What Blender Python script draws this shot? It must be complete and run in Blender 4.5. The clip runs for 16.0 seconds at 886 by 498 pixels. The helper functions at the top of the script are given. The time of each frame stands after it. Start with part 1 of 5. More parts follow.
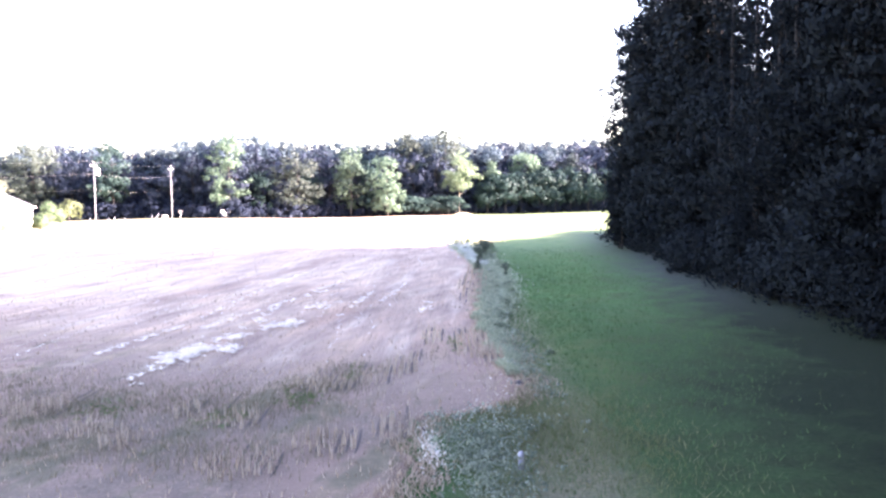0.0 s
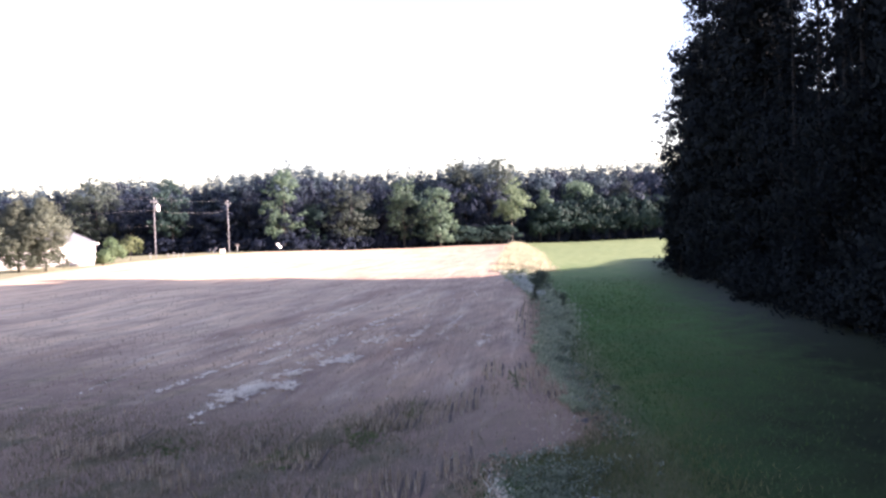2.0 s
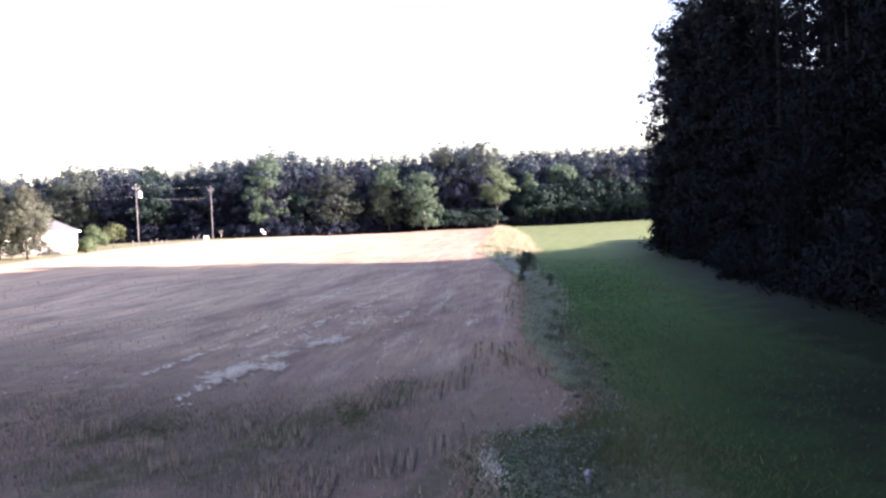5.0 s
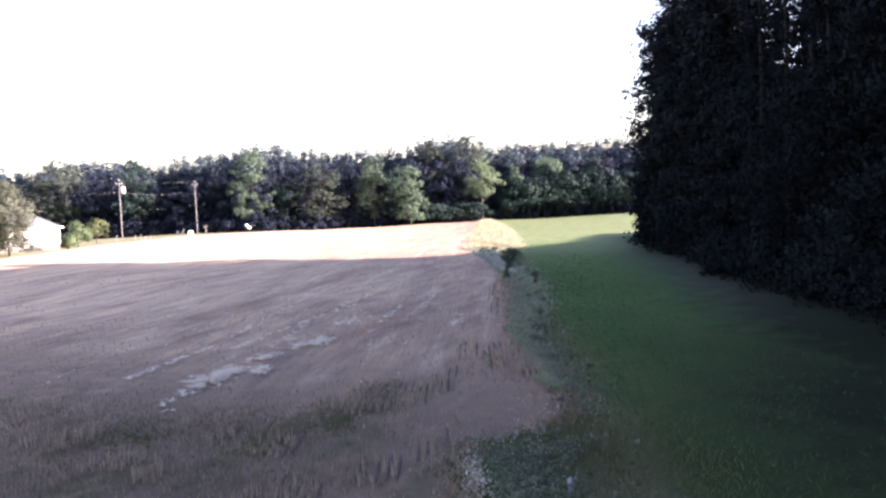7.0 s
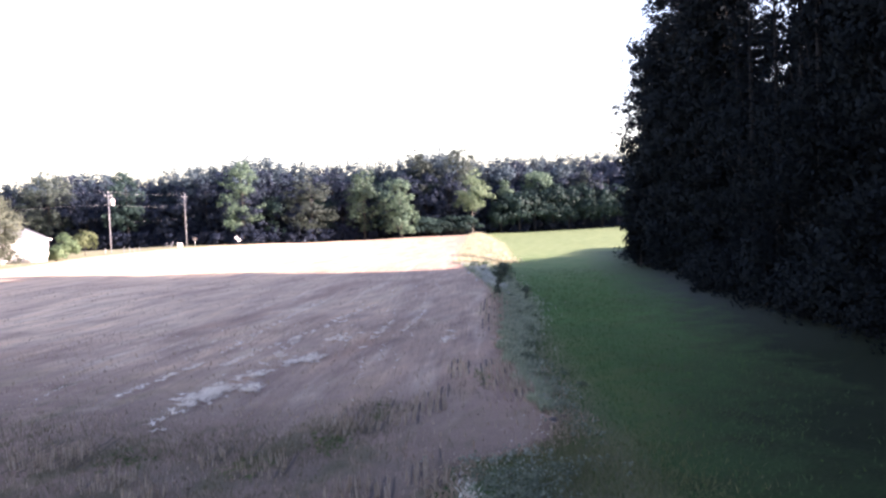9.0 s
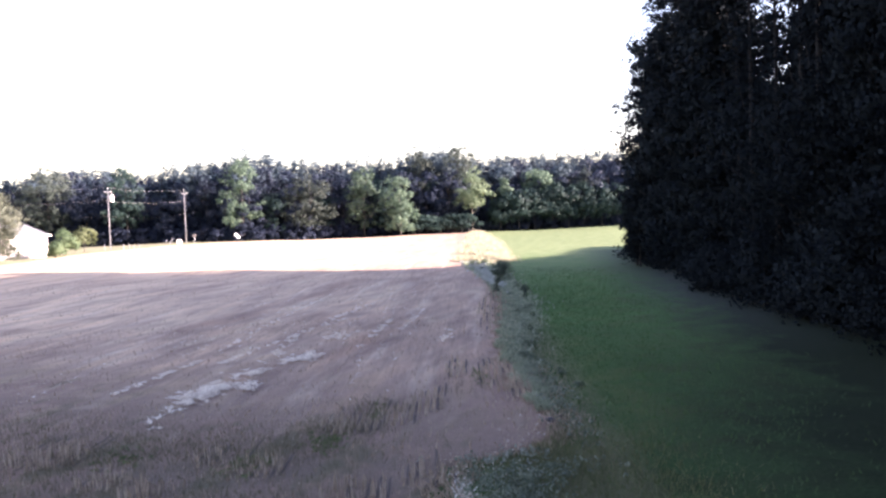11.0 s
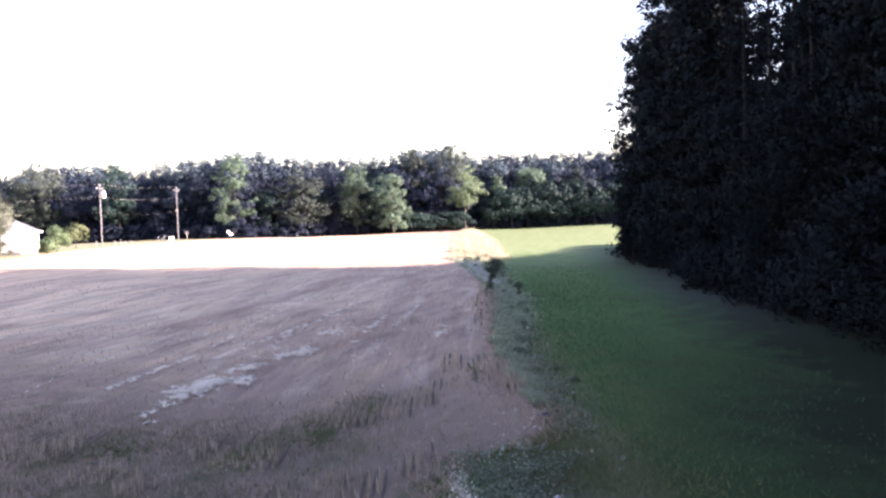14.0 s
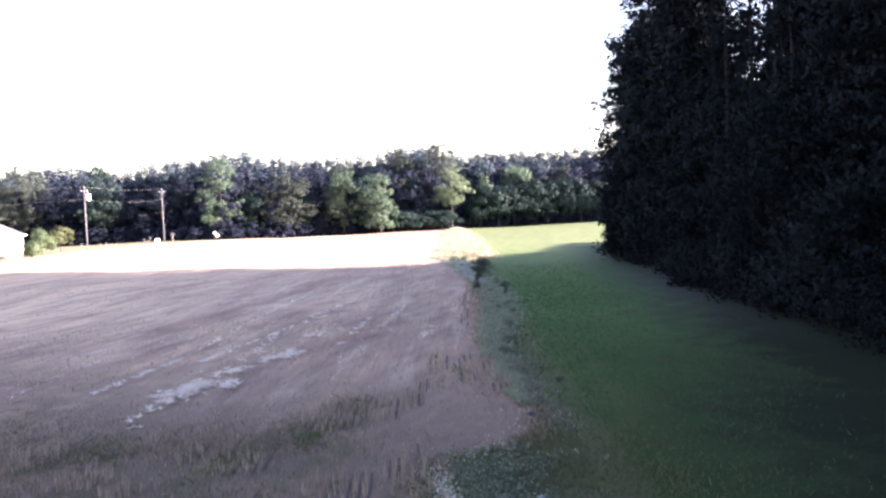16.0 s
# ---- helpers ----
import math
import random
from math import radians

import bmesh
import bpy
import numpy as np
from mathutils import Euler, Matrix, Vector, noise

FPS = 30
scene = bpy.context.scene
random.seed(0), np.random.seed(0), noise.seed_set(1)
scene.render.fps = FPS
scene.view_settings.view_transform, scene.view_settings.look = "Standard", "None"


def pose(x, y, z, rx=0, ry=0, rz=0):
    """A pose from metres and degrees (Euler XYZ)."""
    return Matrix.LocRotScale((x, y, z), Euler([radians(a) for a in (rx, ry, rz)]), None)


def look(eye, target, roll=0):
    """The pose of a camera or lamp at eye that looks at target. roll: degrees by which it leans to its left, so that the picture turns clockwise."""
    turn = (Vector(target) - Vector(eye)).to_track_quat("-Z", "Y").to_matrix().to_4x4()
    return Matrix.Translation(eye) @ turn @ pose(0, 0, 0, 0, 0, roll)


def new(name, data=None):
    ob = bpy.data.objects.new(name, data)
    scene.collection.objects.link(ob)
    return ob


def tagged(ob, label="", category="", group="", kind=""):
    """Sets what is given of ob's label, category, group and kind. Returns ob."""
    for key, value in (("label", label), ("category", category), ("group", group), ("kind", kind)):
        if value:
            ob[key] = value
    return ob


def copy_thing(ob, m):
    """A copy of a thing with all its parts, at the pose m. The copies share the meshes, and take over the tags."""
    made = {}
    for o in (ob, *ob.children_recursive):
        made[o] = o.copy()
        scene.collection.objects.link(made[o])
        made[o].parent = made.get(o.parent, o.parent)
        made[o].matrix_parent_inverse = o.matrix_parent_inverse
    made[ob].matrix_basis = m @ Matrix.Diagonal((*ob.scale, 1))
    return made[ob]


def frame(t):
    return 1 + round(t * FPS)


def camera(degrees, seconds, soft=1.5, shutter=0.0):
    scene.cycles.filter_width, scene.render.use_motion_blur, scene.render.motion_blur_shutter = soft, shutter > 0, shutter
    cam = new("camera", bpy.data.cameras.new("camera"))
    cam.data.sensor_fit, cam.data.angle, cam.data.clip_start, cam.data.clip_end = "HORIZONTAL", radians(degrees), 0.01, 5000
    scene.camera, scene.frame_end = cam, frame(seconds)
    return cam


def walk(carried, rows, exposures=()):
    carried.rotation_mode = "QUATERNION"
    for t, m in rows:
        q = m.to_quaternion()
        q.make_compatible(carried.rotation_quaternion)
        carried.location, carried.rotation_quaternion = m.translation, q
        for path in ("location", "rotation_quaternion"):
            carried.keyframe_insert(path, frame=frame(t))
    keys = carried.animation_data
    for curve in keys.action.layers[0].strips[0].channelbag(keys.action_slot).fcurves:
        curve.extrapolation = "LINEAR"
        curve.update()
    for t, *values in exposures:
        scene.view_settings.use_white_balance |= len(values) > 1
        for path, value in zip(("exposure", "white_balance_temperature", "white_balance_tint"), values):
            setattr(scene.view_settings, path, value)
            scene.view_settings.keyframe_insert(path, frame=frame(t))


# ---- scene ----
# ---------------------------------------------------------------- camera
cam = camera(56.0, 16.0, soft=2.5)
# seconds, x, y, z, pitch, roll, yaw
PATH = [
    (0, 0.30, -0.58, 4.87, -3.62, 0.62, -3.36), (0.5, 0.12, -0.27, 4.86, -1.97, 2.37, -1.11),
    (1, 0.23, -0.18, 4.90, -1.80, 1.68, -0.30), (1.5, 0.09, -0.15, 5.02, -2.62, 2.22, -0.12),
    (2, 0.12, -0.12, 4.98, -1.54, 1.64, 0.20), (2.5, 0.08, -0.05, 4.97, -2.71, 2.22, 0.15),
    (3, 0.09, -0.09, 5.04, -1.50, 1.73, 0.14), (3.5, 0.00, 0.00, 5.00, -2.20, 2.30, 0.00),
    (4, 0.10, 0.05, 4.83, -2.55, 2.40, 0.03), (4.5, 0.02, 0.02, 4.83, -1.98, 1.91, -0.44),
    (5, -0.00, 0.07, 4.76, -2.59, 2.22, -0.88), (5.2, 0.03, 0.07, 4.82, -3.00, 2.80, -1.17),
    (7.3, 0.07, 0.06, 5.06, -3.15, 2.30, -2.08), (7.5, 0.05, 0.04, 5.07, -2.28, 2.27, -2.18),
    (8, 0.08, 0.08, 5.19, -2.76, 2.29, -1.90), (8.5, -0.02, 0.13, 5.21, -2.61, 1.80, -2.23),
    (9, -0.01, 0.12, 5.22, -2.31, 2.17, -2.55), (11.5, 0.05, 0.13, 5.31, -2.50, 1.76, -2.67),
    (12, -0.09, 0.10, 5.38, -2.63, 1.64, -2.94), (12.5, 0.02, 0.17, 5.34, -3.30, 2.17, -2.76),
    (13, 0.03, 0.12, 5.29, -2.57, 1.91, -2.89), (13.5, -0.09, 0.12, 5.25, -3.35, 1.58, -3.06),
    (14, -0.05, 0.14, 5.17, -2.60, 1.67, -3.07), (14.5, 0.06, 0.19, 5.13, -4.05, 1.83, -3.34),
    (15, -0.02, 0.18, 5.18, -3.44, 1.77, -3.62), (15.5, -0.00, 0.08, 5.29, -3.03, 1.39, -3.74),
    (16, 0.04, 0.03, 5.25, -2.72, 2.23, -3.94),
]
EXPOSURE = 2.55
KELVIN, TINT = 7100.0, 41.0
walk(cam, [(t, pose(x, y, z, 90 + pitch, roll, yaw)) for t, x, y, z, pitch, roll, yaw in PATH],
     exposures=[(t, EXPOSURE + up, KELVIN, TINT) for t, up in ((0.0, 1.76), (0.5, 1.0), (1.0, 0.42), (1.5, 0.18), (2.0, 0.08), (5.0, 0.0), (7.5, 0.14), (12.0, 0.33), (14.0, 0.36), (16.0, 0.45))])

# ---------------------------------------------------------------- light
SUN_BEARING, SUN_HEIGHT = 98.0, 14.6      # degrees from +y towards +x, and above the horizon
world = bpy.data.worlds.new("sky")
scene.world = world
world.use_nodes = True
wn, wl = world.node_tree.nodes, world.node_tree.links
sky = wn.new("ShaderNodeTexSky")
sky.sky_type, sky.sun_disc = "NISHITA", False
sky.sun_elevation, sky.sun_rotation = radians(SUN_HEIGHT), radians(SUN_BEARING)
sky.air_density, sky.dust_density, sky.ozone_density = 1.0, 0.6, 1.5
wl.new(sky.outputs[0], wn["Background"].inputs[0])
wn["Background"].inputs[1].default_value = 0.085

b, e = radians(SUN_BEARING), radians(SUN_HEIGHT)
to_sun = Vector((math.sin(b) * math.cos(e), math.cos(b) * math.cos(e), math.sin(e)))
sun = new("sun", bpy.data.lights.new("sun", "SUN"))
sun.data.energy, sun.data.angle, sun.data.color = 5.0, radians(0.6), (1.0, 0.97, 0.86)
sun.matrix_world = look(to_sun * 300, (0, 0, 0))


# ---------------------------------------------------------------- the lie of the land
def clip01(v):
    return np.clip(v, 0.0, 1.0)


def land(x, y):
    """Height of the ground: level near the start, a low rise before the far left road."""
    x, y = np.asarray(x, float), np.asarray(y, float)
    rise = 0.95 * np.exp(-(((x + 46) / 34) ** 2) - ((y - 156) / 42) ** 2)
    rise = rise + 0.4 * np.exp(-(((x + 75) / 40) ** 2) - ((y - 120) / 40) ** 2)
    rise = rise + 0.9 * clip01((x + 10) / 70) * clip01((y - 110) / 80)
    roll = 0.10 * np.sin(x * 0.11 + 1.0) * np.sin(y * 0.07 + 0.4) + 0.05 * np.sin(x * 0.31 + y * 0.23)
    fade = clip01((np.hypot(x, y) - 14) / 25) * clip01((600 - np.hypot(x, y)) / 300)
    return (rise + roll) * fade


def wood_edge(y):
    """x of the foot of the near wood along y."""
    # below y 20 the unseen foot is bulged nearer to block sky light
    return np.interp(y, [-60, 0, 8, 14, 20, 26, 31, 40, 54, 97, 110], [2.5, 7.5, 9.2, 11.8, 14.9, 16.4, 16.6, 17.5, 18.9, 24.8, 27.0])


def field_right(y):
    y = np.asarray(y, float)
    x = np.interp(y, [-30, 8, 15, 17.5, 17.8, 18.6, 20, 26, 31, 40, 48, 55, 63, 82, 88, 104, 134, 193, 200],
                  [-0.6, 0.1, 0.6, 0.95, 2.3, 3.3, 3.55, 3.5, 3.5, 4.6, 5.6, 5.8, 6.3, 5.9, 6.0, 7.4, 10.1, 15.2, 15.7])
    return x + 0.16 * np.sin(y * 1.9) + 0.12 * np.sin(y * 4.3 + 1)


def field_left(y):
    y = np.asarray(y, float)
    x = np.interp(y, [-30, 40, 80, 92, 116, 139, 158, 178, 195, 198], [-150, -120, -80, -52, -50.5, -47, -40, -33.5, -12, 5])
    return x + 0.25 * np.sin(y * 0.8)


# ---------------------------------------------------------------- materials
ROW_SLANT = 0.07      # the drilled rows drift to +x by about this much for each metre of y


def node_material(name):
    m = bpy.data.materials.new(name)
    m.use_nodes = True
    return m, m.node_tree.nodes, m.node_tree.links, m.node_tree.nodes["Principled BSDF"]


def noise_node(n, l, scale, detail=4.0, rough=0.6, vector=None):
    t = n.new("ShaderNodeTexNoise")
    t.inputs["Scale"].default_value, t.inputs["Detail"].default_value = scale, detail
    t.inputs["Roughness"].default_value = rough
    if vector is not None:
        l.new(vector, t.inputs["Vector"])
    return t.outputs["Fac"]


def ramp_node(n, l, fac, stops):
    r = n.new("ShaderNodeValToRGB")
    while len(r.color_ramp.elements) < len(stops):
        r.color_ramp.elements.new(0.5)
    for el, (pos, col) in zip(r.color_ramp.elements, stops):
        el.position, el.color = pos, (*col, 1) if len(col) == 3 else col
    l.new(fac, r.inputs[0])
    return r.outputs[0]


def mix_node(n, l, fac, a, b2, mode="MIX"):
    m = n.new("ShaderNodeMix")
    m.data_type, m.blend_type = "RGBA", mode
    for sock, v in ((m.inputs[0], fac), (m.inputs[6], a), (m.inputs[7], b2)):
        if isinstance(v, (int, float)):
            sock.default_value = v
        elif isinstance(v, tuple):
            sock.default_value = (*v, 1)
        else:
            l.new(v, sock)
    return m.outputs[2]


def math_node(n, l, op, a, b2=0.0, c=0.0, clamp=False):
    m = n.new("ShaderNodeMath")
    m.operation, m.use_clamp = op, clamp
    for sock, v in zip(m.inputs, (a, b2, c)):
        if isinstance(v, (int, float)):
            sock.default_value = v
        else:
            l.new(v, sock)
    return m.outputs[0]


def bump_node(n, l, height, strength, distance, bsdf):
    bp = n.new("ShaderNodeBump")
    bp.inputs["Strength"].default_value, bp.inputs["Distance"].default_value = strength, distance
    l.new(height, bp.inputs["Height"])
    l.new(bp.outputs[0], bsdf.inputs["Normal"])


def metres(n, l, sx=1.0, sy=1.0, sz=1.0):
    tc = n.new("ShaderNodeTexCoord")
    mp = n.new("ShaderNodeMapping")
    mp.inputs["Scale"].default_value = (sx, sy, sz)
    l.new(tc.outputs["Object"], mp.inputs["Vector"])
    return mp.outputs[0], tc.outputs["Object"]


def plain(name, col, rough=0.6, metal=0.0, grain=20.0, vary=0.25, bump=0.0):
    """A painted, wooden or metal surface with stains at two scales."""
    m, n, l, p = node_material(name)
    v, _ = metres(n, l)
    fine, wide = noise_node(n, l, grain, 6, 0.65, v), noise_node(n, l, grain * 0.12, 3, 0.5, v)
    dark = tuple(c * (1 - vary) for c in col)
    light = tuple(min(1.0, c * (1 + vary * 0.5)) for c in col)
    c1 = ramp_node(n, l, fine, [(0.3, dark), (0.7, light)])
    c2 = mix_node(n, l, math_node(n, l, "MULTIPLY", wide, 0.5), c1, dark)
    l.new(c2, p.inputs["Base Color"])
    p.inputs["Roughness"].default_value, p.inputs["Metallic"].default_value = rough, metal
    if bump:
        bump_node(n, l, fine, bump, 0.01, p)
    return m


def leaf_material(name, dark, light, through_light=0.3, rough=0.55, gloss=0.12):
    """Leaves: colour varies leaf by leaf and tree by tree; some light passes through."""
    m, n, l, p = node_material(name)
    g, o = n.new("ShaderNodeNewGeometry"), n.new("ShaderNodeObjectInfo")
    v, _ = metres(n, l)
    wide = noise_node(n, l, 0.35, 3, 0.6, v)
    f = math_node(n, l, "ADD", math_node(n, l, "MULTIPLY", g.outputs["Random Per Island"], 0.3),
                  math_node(n, l, "MULTIPLY", wide, 0.7))
    col = ramp_node(n, l, f, [(0.25, dark), (0.75, light)])
    shade = math_node(n, l, "MULTIPLY_ADD", o.outputs["Random"], 0.4, 0.8)
    cmb = n.new("ShaderNodeCombineColor")
    for i in range(3):
        l.new(shade, cmb.inputs[i])
    col = mix_node(n, l, 1.0, col, cmb.outputs[0], "MULTIPLY")
    l.new(col, p.inputs["Base Color"])
    p.inputs["Roughness"].default_value = rough
    p.inputs["Specular IOR Level"].default_value = gloss
    tr, mx, out = n.new("ShaderNodeBsdfTranslucent"), n.new("ShaderNodeMixShader"), n["Material Output"]
    l.new(col, tr.inputs["Color"])
    mx.inputs[0].default_value = through_light
    l.new(p.outputs[0], mx.inputs[1])
    l.new(tr.outputs[0], mx.inputs[2])
    l.new(mx.outputs[0], out.inputs["Surface"])
    return m


def blade_material(name, stops, through_light=0.2):
    m, n, l, p = node_material(name)
    g = n.new("ShaderNodeNewGeometry")
    v, _ = metres(n, l)
    wide = noise_node(n, l, 0.5, 4, 0.6, v)
    f = math_node(n, l, "ADD", math_node(n, l, "MULTIPLY", g.outputs["Random Per Island"], 0.5),
                  math_node(n, l, "MULTIPLY", wide, 0.5))
    col = ramp_node(n, l, f, stops)
    l.new(col, p.inputs["Base Color"])
    p.inputs["Roughness"].default_value = 0.7
    p.inputs["Specular IOR Level"].default_value = 0.2
    tr, mx = n.new("ShaderNodeBsdfTranslucent"), n.new("ShaderNodeMixShader")
    l.new(col, tr.inputs["Color"])
    mx.inputs[0].default_value = through_light
    l.new(p.outputs[0], mx.inputs[1])
    l.new(tr.outputs[0], mx.inputs[2])
    l.new(mx.outputs[0], n["Material Output"].inputs["Surface"])
    return m


def ground_material():
    """Mown grass, leaf litter and painted shade by the wood, drier grass by the road."""
    m, n, l, p = node_material("mown_grass")
    v, pos = metres(n, l)
    sep = n.new("ShaderNodeSeparateXYZ")
    l.new(pos, sep.inputs[0])
    fine, mid = noise_node(n, l, 9.0, 8, 0.7, v), noise_node(n, l, 0.7, 5, 0.6, v)
    wide = noise_node(n, l, 0.12, 4, 0.55, v)
    grass = ramp_node(n, l, fine, [(0.3, (0.040, 0.110, 0.036)), (0.5, (0.072, 0.178, 0.055)), (0.72, (0.122, 0.235, 0.080))])
    grass = mix_node(n, l, ramp_node(n, l, mid, [(0.45, (0, 0, 0)), (0.68, (0.6, 0.6, 0.6))]), grass, (0.145, 0.168, 0.064))
    grass = mix_node(n, l, ramp_node(n, l, wide, [(0.45, (0, 0, 0)), (0.65, (0.5, 0.5, 0.5))]), grass, (0.052, 0.112, 0.042))
    # the meadow's grass colour turns paler with distance
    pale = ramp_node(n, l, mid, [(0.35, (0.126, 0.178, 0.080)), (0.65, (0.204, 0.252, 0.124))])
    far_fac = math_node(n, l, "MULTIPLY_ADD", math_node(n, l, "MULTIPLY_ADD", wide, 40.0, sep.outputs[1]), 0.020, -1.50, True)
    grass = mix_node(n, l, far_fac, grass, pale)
    # leaf litter inside the wood, its dark colour also painting shade outwards
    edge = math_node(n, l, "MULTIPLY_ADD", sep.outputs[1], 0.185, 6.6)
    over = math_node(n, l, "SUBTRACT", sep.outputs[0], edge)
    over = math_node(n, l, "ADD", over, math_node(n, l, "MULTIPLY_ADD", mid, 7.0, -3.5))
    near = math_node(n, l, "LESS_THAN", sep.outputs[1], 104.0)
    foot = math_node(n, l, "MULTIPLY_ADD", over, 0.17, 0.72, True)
    # widens the dark colour over near grass, as shade beside the wood
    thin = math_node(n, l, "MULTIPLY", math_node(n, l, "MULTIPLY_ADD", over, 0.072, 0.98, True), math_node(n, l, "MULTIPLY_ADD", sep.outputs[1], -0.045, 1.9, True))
    litter_shade_fac = math_node(n, l, "MULTIPLY", math_node(n, l, "MAXIMUM", foot, thin), near)
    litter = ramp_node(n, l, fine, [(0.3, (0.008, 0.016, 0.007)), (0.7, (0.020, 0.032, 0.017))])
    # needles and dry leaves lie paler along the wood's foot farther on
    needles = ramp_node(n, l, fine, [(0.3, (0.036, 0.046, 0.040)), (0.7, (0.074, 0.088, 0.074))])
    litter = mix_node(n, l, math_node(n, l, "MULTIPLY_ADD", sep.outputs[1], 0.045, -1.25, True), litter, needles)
    col = mix_node(n, l, litter_shade_fac, grass, litter)
    # rough, thin grass over soil beside the field and at its near corner
    off = math_node(n, l, "ABSOLUTE", math_node(n, l, "SUBTRACT", sep.outputs[0], math_node(n, l, "MULTIPLY_ADD", sep.outputs[1], 0.075, 2.6)))
    strip = math_node(n, l, "MULTIPLY_ADD", off, -1.1, 1.25, True)
    off2 = math_node(n, l, "ABSOLUTE", math_node(n, l, "SUBTRACT", sep.outputs[0], 3.0))
    corner = math_node(n, l, "MULTIPLY", math_node(n, l, "MULTIPLY_ADD", off2, -0.55, 1.1, True), math_node(n, l, "MULTIPLY_ADD", sep.outputs[1], -0.45, 9.2, True))
    rough_fac = math_node(n, l, "MULTIPLY", math_node(n, l, "MAXIMUM", strip, corner), math_node(n, l, "MULTIPLY_ADD", mid, 2.4, -0.25, True))
    rough = ramp_node(n, l, fine, [(0.3, (0.095, 0.10, 0.058)), (0.55, (0.195, 0.18, 0.11)), (0.75, (0.33, 0.29, 0.19))])
    col = mix_node(n, l, rough_fac, col, rough)
    # yellower, thinner grass beyond the field's edge
    off3 = math_node(n, l, "ABSOLUTE", math_node(n, l, "SUBTRACT", sep.outputs[0], math_node(n, l, "MULTIPLY_ADD", sep.outputs[1], 0.05, 4.0)))
    yellow = math_node(n, l, "MULTIPLY", math_node(n, l, "MULTIPLY_ADD", off3, -0.55, 1.2, True), math_node(n, l, "MULTIPLY_ADD", sep.outputs[1], -0.07, 3.0, True))
    yellow = math_node(n, l, "MULTIPLY", yellow, math_node(n, l, "MULTIPLY_ADD", sep.outputs[1], 0.22, -3.6, True))
    yellow = math_node(n, l, "MULTIPLY", yellow, math_node(n, l, "MULTIPLY_ADD", mid, 3.0, -1.0, True))
    col = mix_node(n, l, math_node(n, l, "MULTIPLY", yellow, 0.5), col, (0.17, 0.20, 0.075))
    # drier verge by the road
    left = math_node(n, l, "MULTIPLY_ADD", sep.outputs[0], -0.08, -2.6, True)
    dry = ramp_node(n, l, mid, [(0.35, (0.19, 0.19, 0.115)), (0.65, (0.33, 0.30, 0.20))])
    col = mix_node(n, l, math_node(n, l, "MULTIPLY", left, 0.85), col, dry)
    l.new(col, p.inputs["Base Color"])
    p.inputs["Roughness"].default_value = 0.9
    p.inputs["Specular IOR Level"].default_value = 0.1
    bump_node(n, l, fine, 0.8, 0.06, p)
    return m


def slanted(n, l, slant, sx, sy):
    """Ground position with x measured across lines that drift to +x by slant for each metre of y."""
    tc, sep, cmb = n.new("ShaderNodeTexCoord"), n.new("ShaderNodeSeparateXYZ"), n.new("ShaderNodeCombineXYZ")
    l.new(tc.outputs["Object"], sep.inputs[0])
    across = math_node(n, l, "MULTIPLY_ADD", sep.outputs[1], -slant, sep.outputs[0])
    l.new(math_node(n, l, "MULTIPLY", across, sx), cmb.inputs[0])
    l.new(math_node(n, l, "MULTIPLY", sep.outputs[1], sy), cmb.inputs[1])
    return cmb.outputs[0]


def grey(v):
    return (v, v, v)


